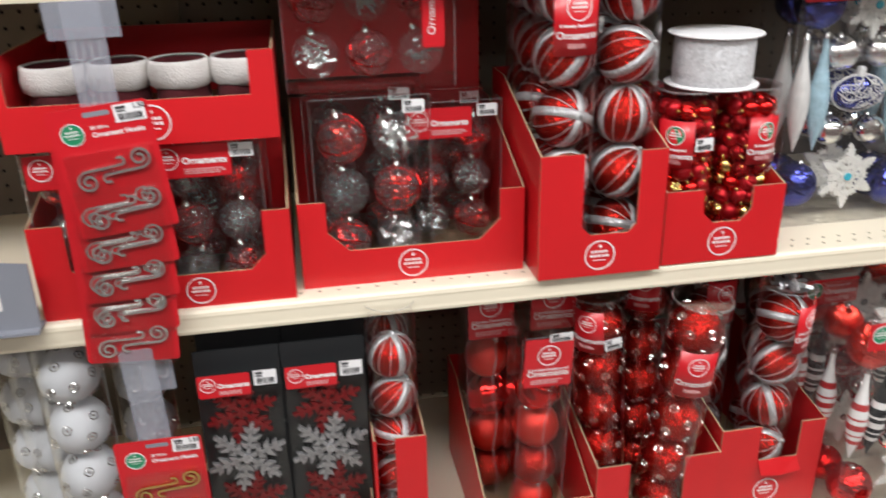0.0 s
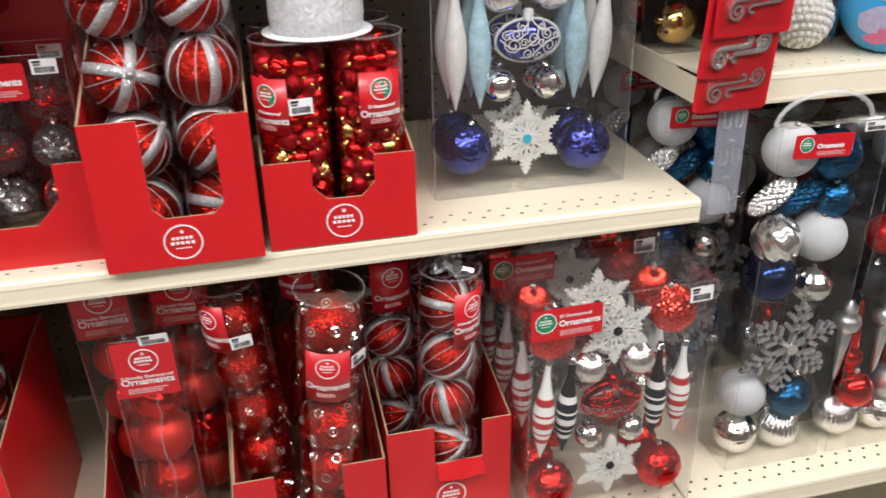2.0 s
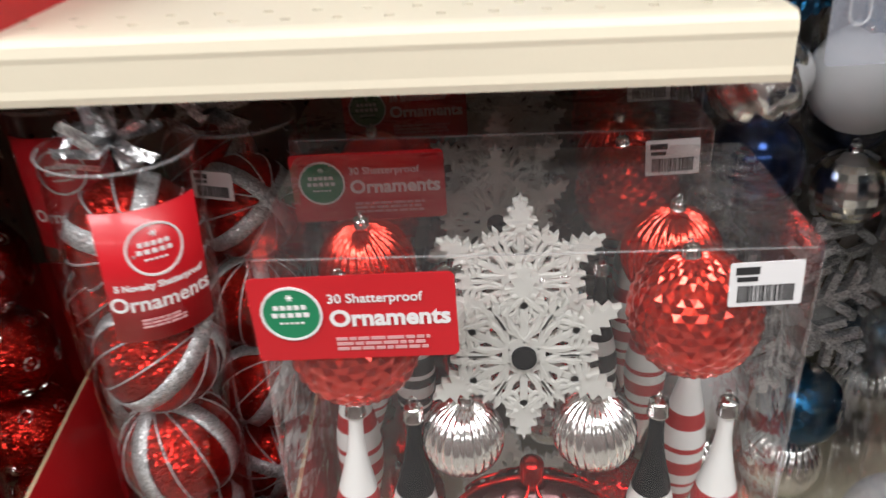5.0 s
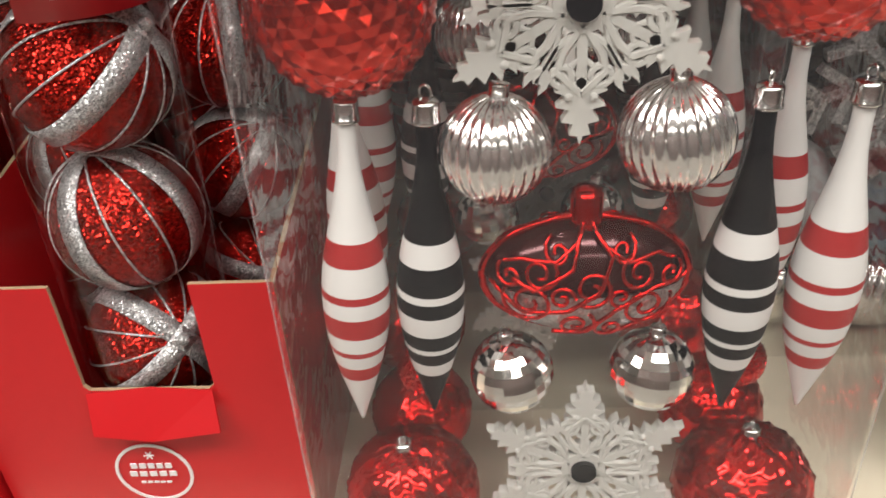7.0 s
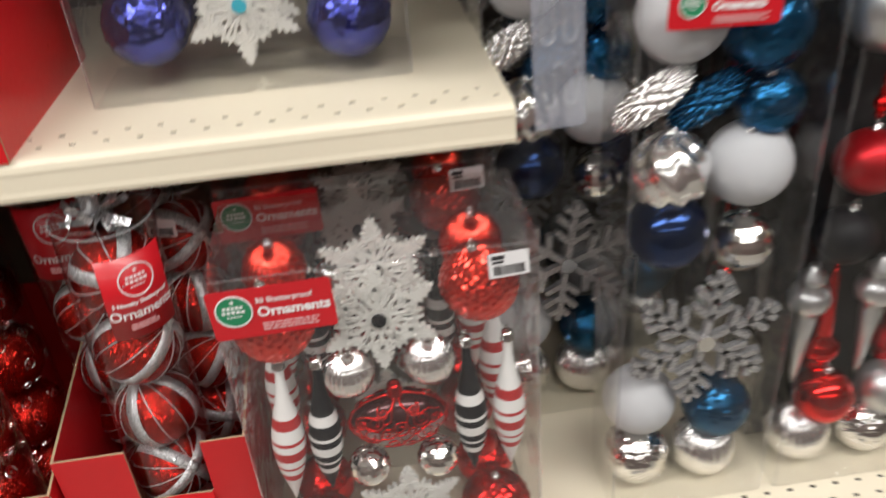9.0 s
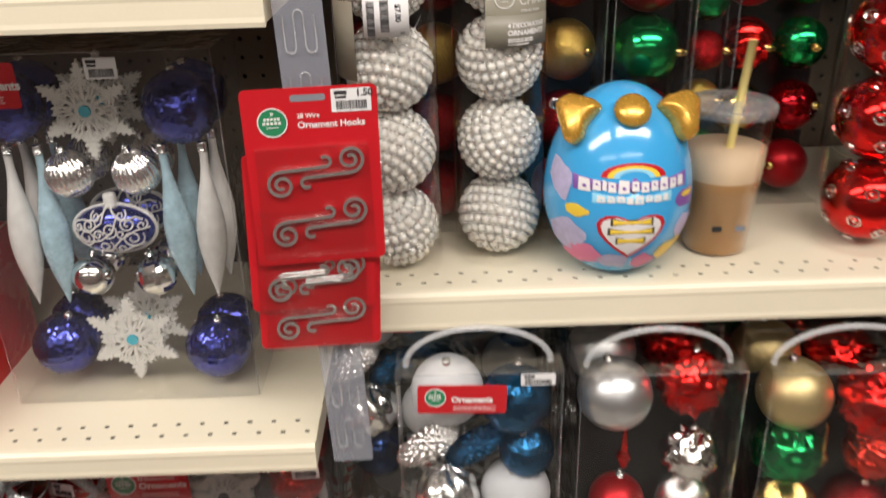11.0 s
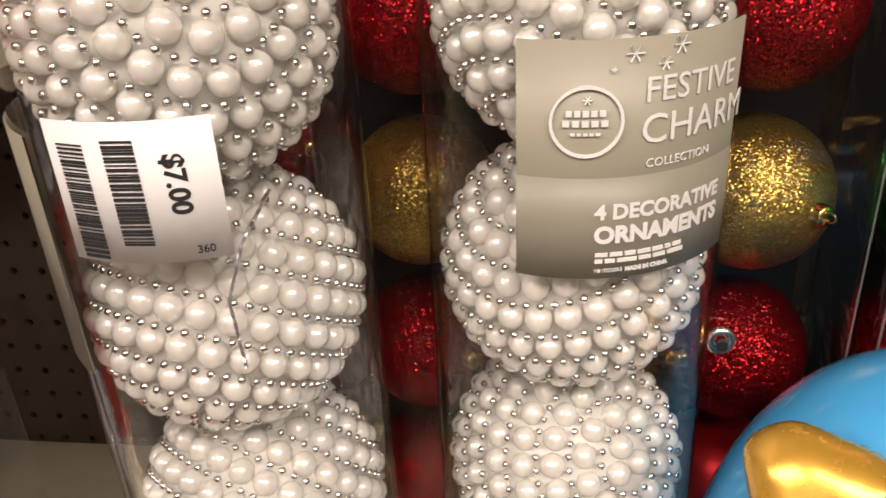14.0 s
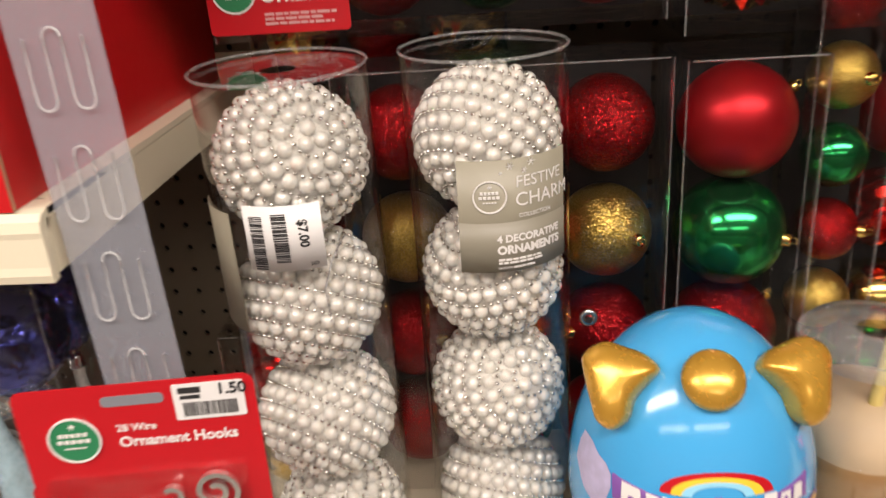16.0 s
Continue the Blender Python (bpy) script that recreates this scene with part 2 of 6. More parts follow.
RIBBON_M = glitter("white_ribbon_glitter", (0.74, 0.74, 0.75), scale=300, tilt=0.35, metal=0.25, rough=0.5, dark=0.75)
RIM_WHITE = paint("white_spool_rim", (0.78, 0.77, 0.77), 0.45, vary=0.03, bump=0.0)
FUR = paint("white_plush", (0.56, 0.53, 0.50), 0.95, vary=0.12, scale=60, bump=1.0, fine=400)
FELT = paint("dark_red_felt", (0.07, 0.006, 0.009), 0.95, vary=0.2, scale=60, bump=0.6, fine=500)
GREY_TAG = paint("grey_plastic", (0.20, 0.21, 0.24), 0.5, vary=0.05, bump=0.02)
TURQ = paint("turquoise_gem", (0.05, 0.42, 0.55), 0.15, vary=0.05, bump=0.0, coat=0.6)


# ---- mesh helpers ----
def mesh_of(name, verts, faces, mats, smooth=True, slots=None, weld=False):
    me = bpy.data.meshes.new(name)
    me.from_pydata(verts, [], faces)
    for m in mats:
        me.materials.append(m)
    if slots is not None:
        me.polygons.foreach_set("material_index", slots)
    if smooth:
        me.polygons.foreach_set("use_smooth", [True] * len(me.polygons))
    if weld:
        b = bmesh.new()
        b.from_mesh(me)
        bmesh.ops.remove_doubles(b, verts=b.verts, dist=0.00005)
        b.to_mesh(me)
        b.free()
    me.update()
    return me


def link(name, me, parent=None, at=None, label=""):
    ob = new(name, me)
    if parent is not None:
        ob.parent = parent
    if at is not None:
        ob.matrix_basis = at if isinstance(at, Matrix) else Matrix.Translation(at)
    if label:
        ob["label"] = label
    return ob


def thing(name, label, category, at=(0, 0, 0), group="", kind=""):
    ob = new(name)
    ob.empty_display_size = 0.02
    ob.matrix_basis = at if isinstance(at, Matrix) else Matrix.Translation(at)
    return tagged(ob, label, category, group, kind)


class Soup:
    """Vertices and faces gathered into one mesh."""

    def __init__(self):
        self.v, self.f, self.s = [], [], []

    def add(self, verts, faces, slot=0):
        n = len(self.v)
        self.v += [tuple(p) for p in verts]
        self.f += [tuple(i + n for i in q) for q in faces]
        self.s += [slot] * len(faces)

    def box(self, x0, x1, y0, y1, z0, z1, slot=0):
        v = [(x, y, z) for z in (z0, z1) for y in (y0, y1) for x in (x0, x1)]
        self.add(v, [(0, 2, 3, 1), (4, 5, 7, 6), (0, 1, 5, 4), (2, 6, 7, 3), (0, 4, 6, 2), (1, 3, 7, 5)], slot)

    def slab(self, outline, y0, y1, slot=0, edge=None, back=None):
        """An outline in x and z, as thick as from y0 (front) to y1."""
        n = len(outline)
        v = [(x, y0, z) for x, z in outline] + [(x, y1, z) for x, z in outline]
        self.add(v, [tuple(range(n))], slot)
        self.add(v, [tuple(range(2 * n - 1, n - 1, -1))], slot if back is None else back)
        self.add(v, [(i, i + n, (i + 1) % n + n, (i + 1) % n) for i in range(n)], slot if edge is None else edge)

    def tube(self, pts, r, sides=6, slot=0, closed=False):
        pts = [Vector(p) for p in pts]
        n = len(pts)
        rings = []
        for i, p in enumerate(pts):
            a = pts[(i - 1) % n] if closed or i else p
            b = pts[(i + 1) % n] if closed or i < n - 1 else p
            d = (b - a).normalized() if (b - a).length > 1e-9 else Vector((0, 0, 1))
            u = d.cross(Vector((0, 1, 0)))
            u = u.normalized() if u.length > 1e-4 else d.orthogonal().normalized()
            w = d.cross(u)
            rr = r[i] if isinstance(r, (list, tuple)) else r
            rings += [p + rr * (math.cos(2 * math.pi * k / sides) * u + math.sin(2 * math.pi * k / sides) * w) for k in range(sides)]
        fs = []
        for i in range(n if closed else n - 1):
            j = (i + 1) % n
            fs += [(i * sides + k, i * sides + (k + 1) % sides, j * sides + (k + 1) % sides, j * sides + k) for k in range(sides)]
        if not closed:
            fs += [tuple(range(sides)), tuple(range(n * sides - 1, (n - 1) * sides - 1, -1))]
        self.add(rings, fs, slot)

    def turned(self, profile, sides=24, slot=0, slots=None, shape=None, cap=True):
        """A profile of (radius, z) turned round z; shape(a, i) scales the radius."""
        v = []
        for i, (r, z) in enumerate(profile):
            for k in range(sides):
                a = 2 * math.pi * k / sides
                rr = r * (shape(a, i) if shape else 1)
                v.append((rr * math.cos(a), rr * math.sin(a), z))
        n0 = len(self.f)
        for i in range(len(profile) - 1):
            fs = [(i * sides + k, i * sides + (k + 1) % sides, (i + 1) * sides + (k + 1) % sides, (i + 1) * sides + k) for k in range(sides)]
            if i == 0:
                base = len(self.v)
                self.add(v, fs, slots[i] if slots else slot)
            else:
                self.f += [tuple(q + base for q in f) for f in fs]
                self.s += [slots[i] if slots else slot] * sides
        if cap:
            self.f += [tuple(base + k for k in reversed(range(sides))), tuple(base + (len(profile) - 1) * sides + k for k in range(sides))]
            self.s += [slots[0] if slots else slot, slots[-1] if slots else slot]

    def ball(self, c, r, u=10, w=6, slot=0):
        n = len(self.v)
        v = [(c[0], c[1], c[2] + r)]
        for i in range(1, w):
            p = math.pi * i / w
            v += [(c[0] + r * math.sin(p) * math.cos(2 * math.pi * k / u), c[1] + r * math.sin(p) * math.sin(2 * math.pi * k / u), c[2] + r * math.cos(p)) for k in range(u)]
        v.append((c[0], c[1], c[2] - r))
        fs = [(0, 1 + k, 1 + (k + 1) % u) for k in range(u)]
        for i in range(w - 2):
            fs += [(1 + i * u + k, 1 + (i + 1) * u + k, 1 + (i + 1) * u + (k + 1) % u, 1 + i * u + (k + 1) % u) for k in range(u)]
        last = len(v) - 1
        fs += [(last, 1 + (w - 2) * u + (k + 1) % u, 1 + (w - 2) * u + k) for k in range(u)]
        self.add(v, fs, slot)

    def ring(self, c, r_out, r_in, y0, y1, slot=0, n=28):
        v = []
        for y in (y0, y1):
            for r in (r_out, r_in):
                v += [(c[0] + r * math.cos(2 * math.pi * k / n), y, c[1] + r * math.sin(2 * math.pi * k / n)) for k in range(n)]
        fs = []
        for k in range(n):
            j = (k + 1) % n
            fs += [(k, j, n + j, n + k), (2 * n + k, 3 * n + k, 3 * n + j, 2 * n + j), (k, 2 * n + k, 2 * n + j, j), (n + k, n + j, 3 * n + j, 3 * n + k)]
        self.add(v, fs, slot)

    def disc(self, c, r, y0, y1, slot=0, n=28):
        self.slab([(c[0] + r * math.cos(2 * math.pi * k / n), c[1] + r * math.sin(2 * math.pi * k / n)) for k in range(n)], y0, y1, slot)

    def mesh(self, name, mats, smooth=True):
        return mesh_of(name, self.v, self.f, mats, smooth, self.s)


def words(name, text, size, mat, parent, at, align="LEFT", bold=0.0, label="", depth=0.0001):
    """Lettering that faces -y, as a mesh."""
    cu = bpy.data.curves.new("lettering", "FONT")
    cu.body, cu.size, cu.align_x, cu.align_y, cu.extrude, cu.offset = text, size, align, "BOTTOM", depth, bold
    cu.resolution_u = 3
    tmp = bpy.data.objects.new("lettering", cu)
    me = bpy.data.meshes.new_from_object(tmp)
    bpy.data.objects.remove(tmp)
    me.materials.clear()
    me.materials.append(mat)
    return link(name, me, parent, at @ pose(0, 0, 0, 90, 0, 0) if isinstance(at, Matrix) else Matrix.Translation(at) @ pose(0, 0, 0, 90, 0, 0), label)


# ---- bauble shapes, of radius 1 ----
def sphere_mesh(name, mat, u=28, w=18, shape=None, flat=False, squash=1.0):
    s = Soup()
    prof = [(max(0.002, math.sin(math.pi * i / w)), -math.cos(math.pi * i / w) * squash) for i in range(w + 1)]
    if shape:
        v, f = [], []
        for i, (r, z) in enumerate(prof):
            for k in range(u):
                a = 2 * math.pi * k / u
                q = shape(a, math.pi * i / w)
                v.append((r * q * math.cos(a), r * q * math.sin(a), z * q))
        for i in range(w):
            f += [(i * u + k, i * u + (k + 1) % u, (i + 1) * u + (k + 1) % u, (i + 1) * u + k) for k in range(u)]
        s.add(v, f)
    else:
        s.turned(prof, u)
    return s.mesh(name, [mat], not flat)


def ribbed(a, p):
    return 1 + 0.06 * abs(math.sin(14 * a + 1.6 * p)) - 0.05


def swirl(a, p):
    return 1 + 0.05 * math.sin(7 * a + 5 * p)


def diamond_mesh(mat, u=42, w=28):
    """A ball cut into small triangular facets."""
    v, f = [(0, 0, -1)], []
    for i in range(1, w):
        p = math.pi * i / w
        for k in range(u):
            a = 2 * math.pi * (k + 0.5 * (i % 2)) / u
            q = 1.0 if (k - (i - i % 2) // 2 - i) % 3 == 0 else 0.968
            v.append((q * math.sin(p) * math.cos(a), q * math.sin(p) * math.sin(a), -q * math.cos(p)))
    v.append((0, 0, 1))
    for i in range(w - 2):
        for k in range(u):
            a, b = 1 + i * u + k, 1 + i * u + (k + 1) % u
            c, d = 1 + (i + 1) * u + k, 1 + (i + 1) * u + (k + 1) % u
            f += [(a, b, c), (b, d, c)] if (i + 1) % 2 == 0 else [(a, b, d), (a, d, c)]
    f += [(0, 1 + (k + 1) % u, 1 + k) for k in range(u)]
    last, m = len(v) - 1, 1 + (w - 2) * u
    f += [(last, m + k, m + (k + 1) % u) for k in range(u)]
    return mesh_of("bauble", v, f, [mat], False)


def hammered(a, p):
    d = (math.sin(p) * math.cos(a), math.sin(p) * math.sin(a), math.cos(p))
    return 1 + 0.10 * (noise.voronoi(Vector(d) * 9.5)[0][0] - 0.2)


def foil(a, p):
    d = Vector((math.sin(p) * math.cos(a), math.sin(p) * math.sin(a), math.cos(p)))
    return 1 + 0.26 * (noise.noise(d * 5.0)) + 0.12 * noise.noise(d * 13.0)


def pine(a, p):
    return 0.46 + 0.22 * abs(math.sin(5 * (a + p * 1.4))) * abs(math.sin(5 * (a - p * 1.4)))


MESHES = {}


def shard_mesh(mat):
    """Loose curled strips of foil, filling a ball of radius 1."""
    key = ("shards", mat.name)
    if key not in MESHES:
        s = Soup()
        rr = random.Random(11)
        for k in range(46):
            d = Vector((rr.gauss(0, 1), rr.gauss(0, 1), rr.gauss(0, 1))).normalized() * (0.25 + 0.6 * rr.random())
            u = Vector((rr.gauss(0, 1), rr.gauss(0, 1), rr.gauss(0, 1))).normalized()
            w = u.orthogonal().normalized()
            n = u.cross(w)
            L, b, c = rr.uniform(0.14, 0.3), rr.uniform(0.05, 0.09), rr.uniform(0.04, 0.12)
            v = []
            for q in (-1, -0.4, 0.4, 1):
                o = d + u * (L * q) + n * (c * (1 - q * q))
                v += [o - w * b, o + w * b]
            s.add(v, [(0, 1, 3, 2), (2, 3, 5, 4), (4, 5, 7, 6)])
        MESHES[key] = s.mesh("foil", [mat])
    return MESHES[key]



def bauble_mesh(shape, mat):
    key = (shape, mat.name)
    if key not in MESHES:
        made = {
            "smooth": lambda: sphere_mesh("bauble", mat),
            "ribbed": lambda: sphere_mesh("bauble", mat, 136, 20, ribbed),
            "swirl": lambda: sphere_mesh("bauble", mat, 56, 24, swirl),
            "quilt": lambda: diamond_mesh(mat),
            "facet": lambda: sphere_mesh("bauble", mat, 24, 15, None, True),
            "hammer": lambda: sphere_mesh("bauble", mat, 84, 52, hammered),
            "foil": lambda: sphere_mesh("bauble", mat, 40, 26, foil),
            "pine": lambda: sphere_mesh("bauble", mat, 80, 48, pine, False, 2.3),
            "oval": lambda: sphere_mesh("bauble", mat, 32, 18, None, False, 0.72),
        }
        MESHES[key] = made[shape]()
    return MESHES[key]


def cap_mesh(mat):
    key = ("cap", mat.name)
    if key not in MESHES:
        s = Soup()
        prof = [(0.2, 0), (0.2, 0.03), (0.185, 0.04), (0.185, 0.2), (0.17, 0.235), (0.05, 0.25)]
        s.turned(prof, 20, shape=lambda a, i: 1 + (0.05 * math.sin(10 * a) if 1 < i < 4 else 0))
        s.tube([(0.09 * math.cos(t), 0, 0.31 + 0.09 * math.sin(t)) for t in [2 * math.pi * k / 14 for k in range(14)]], 0.018, 5, closed=True)
        MESHES[key] = s.mesh("cap", [mat])
    return MESHES[key]


RND = random.Random(4)


def bauble(parent, x, y, z, r, shape, mat, cap=SILVER_CAP, turn=None, name="bauble", label=""):
    """A hanging ball with its cap, as a part of a pack."""
    t = (RND.uniform(-14, 14), RND.uniform(-14, 14), RND.uniform(0, 360)) if turn is None else turn
    ob = link(name, bauble_mesh(shape, mat), parent, pose(x, y, z, *t) @ Matrix.Scale(r, 4), label)
    if cap is not None:
        top = 1.88 if shape == "pine" else 0.70 if shape == "oval" else 0.96
        k = min(1.0, 0.0048 / (0.2 * r))
        link("cap", cap_mesh(cap), ob, Matrix.Translation((0, 0, top)) @ Matrix.Scale(max(0.6, k), 4))
    return ob


# ---- cards, logos, tags ----
def emblem(parent, x, y, z, r, disc=None, ring=WHITE_INK, at=None):
    """A round mark: a ring with a few bars in it."""
    s = Soup()
    if disc is not None:
        s.disc((0, 0), r * 0.97, 0, 0.0003, 1)
    s.ring((0, 0), r, r * 0.92, -0.0004, 0.0003)
    for zz, w, h in ((0.24, 0.56, 0.16), (-0.04, 0.64, 0.16), (-0.34, 0.42, 0.06)):
        n = 5
        for k in range(n):
            a, b = -w + 2 * w * k / n, -w + 2 * w * (k + 0.72) / n
            s.box(a * r, b * r, -0.0003, 0.0003, (zz - h / 2) * r, (zz + h / 2) * r)
    for k in range(3):
        a = math.pi * k / 3
        dx, dz = 0.13 * r * math.cos(a), 0.13 * r * math.sin(a)
        s.tube([(-dx, 0, 0.6 * r - dz), (dx, 0, 0.6 * r + dz)], 0.022 * r, 4)
    me = s.mesh("emblem", [ring, disc or ring], False)
    return link("emblem", me, parent, at if at is not None else (x, y, z))


def plate(x0, x1, z0, z1, y, mat, name, parent, at=None, label="", r=0.003, thick=0.0006):
    s = Soup()
    pts = []
    for cx, cz, a0 in ((x1 - r, z1 - r, 0), (x0 + r, z1 - r, 90), (x0 + r, z0 + r, 180), (x1 - r, z0 + r, 270)):
        pts += [(cx + r * math.cos(radians(a0 + q)), cz + r * math.sin(radians(a0 + q))) for q in (0, 30, 60, 90)]
    s.slab(pts, y, y + thick)
    return link(name, s.mesh(name, [mat], False), parent, at, label)


def fine_print(parent, x0, x1, z0, n, h, y, mat=None, ragged=True):
    mat = mat or FAINT
    s = Soup()
    rr = random.Random(int(abs(x0 * 1e4)) + n)
    for k in range(n):
        x = x0
        end = x1 - (rr.random() * 0.25 * (x1 - x0) if ragged else 0)
        while x < end - h:
            w = min(rr.uniform(1.5, 5) * h, end - x)
            s.box(x, x + w, y - 0.0002, y + 0.0002, z0 - k * h * 1.75 - h, z0 - k * h * 1.75)
            x += w + h * 0.6
    return link("fine_print", s.mesh("fine_print", [mat], False), parent)


def pack_label(parent, x0, x1, z0, z1, y, at, line="", top_line="", disc=None, label="red card label with white lettering"):
    """A red card: round mark on its left, lettering on its right. Lower left corner at its own origin."""
    w, h = x1 - x0, z1 - z0
    base = Matrix.Translation((x0, y, z0)) @ (at or Matrix())
    p = plate(0, w, 0, h, 0, RED_LABEL, "label", parent, base, label)
    emblem(p, w * 0.2, -0.0006, h * 0.58, min(h * 0.32, w * 0.16), disc)
    if line:
        words("lettering", line, h * 0.27, WHITE_INK, p, (w * 0.38, -0.0006, h * 0.36), bold=0.0004)
    if top_line:
        words("lettering", top_line, h * 0.15, WHITE_INK, p, (w * 0.38, -0.0006, h * 0.66), bold=0.0001)
    fine_print(p, w * 0.4, w * 0.93, h * 0.27, 3, h * 0.035, -0.0005)
    return p


def tall_label(parent, x0, x1, z0, z1, y, at=None, line="Ornaments", small="", disc=None):
    w, h = x1 - x0, z1 - z0
    base = Matrix.Translation((x0, y, z0)) @ (at or Matrix())
    p = plate(0, w, 0, h, 0, RED_LABEL, "label", parent, base, "red card label with white lettering")
    emblem(p, w * 0.5, -0.0006, h * 0.66, w * 0.24, disc)
    words("lettering", line, w * 0.19, WHITE_INK, p, (w * 0.5, -0.0006, h * 0.2), "CENTER", 0.0003)
    if small:
        words("lettering", small, w * 0.09, WHITE_INK, p, (w * 0.5, -0.0006, h * 0.33), "CENTER", 0.0001)
    fine_print(p, w * 0.15, w * 0.85, h * 0.16, 3, h * 0.02, -0.0005)
    return p


def price_tag(parent, x, y, z, w=0.03, h=0.02, at=None, price=""):
    p = plate(0, w, 0, h, 0, TAG, "price_tag", parent, Matrix.Translation((x, y, z)) @ (at or Matrix()), "white paper price tag with a barcode", 0.001, 0.0004)
    s = Soup()
    rr = random.Random(7)
    x0 = w * 0.12
    while x0 < w * 0.86:
        b = rr.choice((0.012, 0.02, 0.03)) * w
        s.box(x0, x0 + b, -0.0003, 0.0002, h * 0.1, h * 0.48)
        x0 += b + rr.choice((0.012, 0.022)) * w
    s.box(w * 0.08, w * 0.4, -0.0003, 0.0002, h * 0.74, h * 0.9)
    s.box(w * 0.1, w * 0.38, -0.0003, 0.0002, h * 0.58, h * 0.68)
    tagged(link("barcode", s.mesh("barcode", [BLACK_INK], False), p), kind="stuff")
    if price:
        words("lettering", price, h * 0.42, BLACK_INK, p, (w * 0.62, -0.0004, h * 0.58), bold=0.0002)
    return p


# ---- clear packaging ----
def clear_box(parent, w, d, h, mat=CLEAR, name="clear_box"):
    """A thin folded box with creased, slightly rounded corners; front at y 0, base at z 0."""
    s = Soup()
    c = 0.0035
    ring = [(c, 0), (w - c, 0), (w, c), (w, d - c), (w - c, d), (c, d), (0, d - c), (0, c)]
    n = len(ring)
    v = [(x, y, z) for z in (0.0008, h * 0.33, h * 0.66, h) for x, y in ring]
    f = [(i * n + k, i * n + (k + 1) % n, (i + 1) * n + (k + 1) % n, (i + 1) * n + k) for i in range(3) for k in range(n)]
    f += [tuple(reversed(range(n))), tuple(range(3 * n, 4 * n))]
    s.add(v, f)
    ob = link(name, s.mesh(name, [mat], False), parent, None, "clear folded plastic box")
    e = Soup()
    for z in (h,):
        e.tube([(c, 0, z), (w - c, 0, z)], 0.0006, 4)
    e.tube([(0.001, 0.001, 0.001), (0.001, 0.001, h)], 0.0005, 4)
    e.tube([(w - 0.001, 0.001, 0.001), (w - 0.001, 0.001, h)], 0.0005, 4)
    link("crease", e.mesh("crease", [CREASE]), ob)
    return ob


def clear_tube(parent, r, h, lid=True):
    s = Soup()
    s.turned([(r, 0.001), (r, h)], 40, cap=False)
    s.turned([(r * 0.98, h - 0.002), (r * 0.2, h - 0.002)], 40, cap=False)
    ob = link("clear_tube", s.mesh("clear_tube", [CLEAR_TUBE]), parent, None, "clear plastic tube")
    if lid:
        e = Soup()
        e.tube([(r * math.cos(2 * math.pi * k / 40), r * math.sin(2 * math.pi * k / 40), h) for k in range(40)], 0.0009, 5, closed=True)
        link("rim", e.mesh("rim", [CREASE]), ob)
    return ob


# ---- red display boxes of printed board ----
def display_box(x0, x1, y0, depth, z0, h, notch, low, back=None, mark=True, chamfer=0.02, label="", mark_at=None):
    """An open tray with a cut-away front; notch: its two sides along x, low: the height left at its middle."""
    w, back = x1 - x0, back or h + 0.03
    b = thing("display_box", label or "open red cardboard display tray with a cut-away front", "display box", (x0, y0, z0), "red display boxes")
    t = 0.0024
    n0, n1 = notch[0] - x0, notch[1] - x0
    s = Soup()
    out = [(0, 0), (w, 0), (w, h), (n1, h), (n1, low + chamfer), (n1 - chamfer, low), (n0 + chamfer, low), (n0, low + chamfer), (n0, h), (0, h)]
    s.slab(out, 0, t, 0, 1, 1)
    link("front_panel", s.mesh("front_panel", [RED_CARD, KRAFT], False), b)
    for xx, flip in ((0, 0), (w - t, 1)):
        s = Soup()
        prof = [(t, 0), (depth, 0), (depth, back), (depth * 0.75, back), (t, h)]
        v = [(xx, y, z) for y, z in prof] + [(xx + t, y, z) for y, z in prof]
        m = len(prof)
        s.add(v, [tuple(reversed(range(m)))], 0)
        s.add(v, [tuple(range(m, 2 * m))], 0)
        s.add(v, [(i, (i + 1) % m, (i + 1) % m + m, i + m) for i in range(m)], 1)
        link("side_panel", s.mesh("side_panel", [RED_CARD, KRAFT], False), b)
    s = Soup()
    s.box(t, w - t, depth - t, depth, 0, back, 0)
    s.box(t, w - t, t, depth - t, 0, t, 1)
    link("tray_base", s.mesh("tray_base", [RED_CARD, KRAFT], False), b)
    if mark:
        mx = (mark_at - x0) if mark_at is not None else w / 2
        emblem(b, mx, -0.0006, low * 0.5, min(0.0215, low * 0.40))
    return b


# ---- ornaments with more shape ----
def ribbon_mesh():
    if "ribbon" not in MESHES:
        s = Soup()
        for a, half, r in ((0, 0.15, 1.03), (60, 0.013, 1.02), (30, 0.013, 1.02), (90, 0.15, 1.03), (120, 0.013, 1.02), (150, 0.013, 1.02)):
            m = Matrix.Rotation(radians(a), 3, "Z")
            n = 40
            v = []
            for k in range(n):
                t = 2 * math.pi * k / n
                c, q = math.sin(t), math.cos(t)
                for dy, rr in ((-half, r * 0.985), (-half, r), (half, r), (half, r * 0.985)):
                    k2 = math.sqrt(max(0.05, 1 - dy * dy))
                    v.append(m @ Vector((rr * c * k2, dy, rr * q * k2)))
            f = [(k * 4 + j, k * 4 + j + 1, ((k + 1) % n) * 4 + j + 1, ((k + 1) % n) * 4 + j) for k in range(n) for j in range(3)]
            s.add(v, f)
        for e in (1.05, -1.05):
            s.ball((0, 0, e), 0.1, 10, 6)
        MESHES["ribbon"] = s.mesh("ribbon", [SILVER_RB])
    return MESHES["ribbon"]


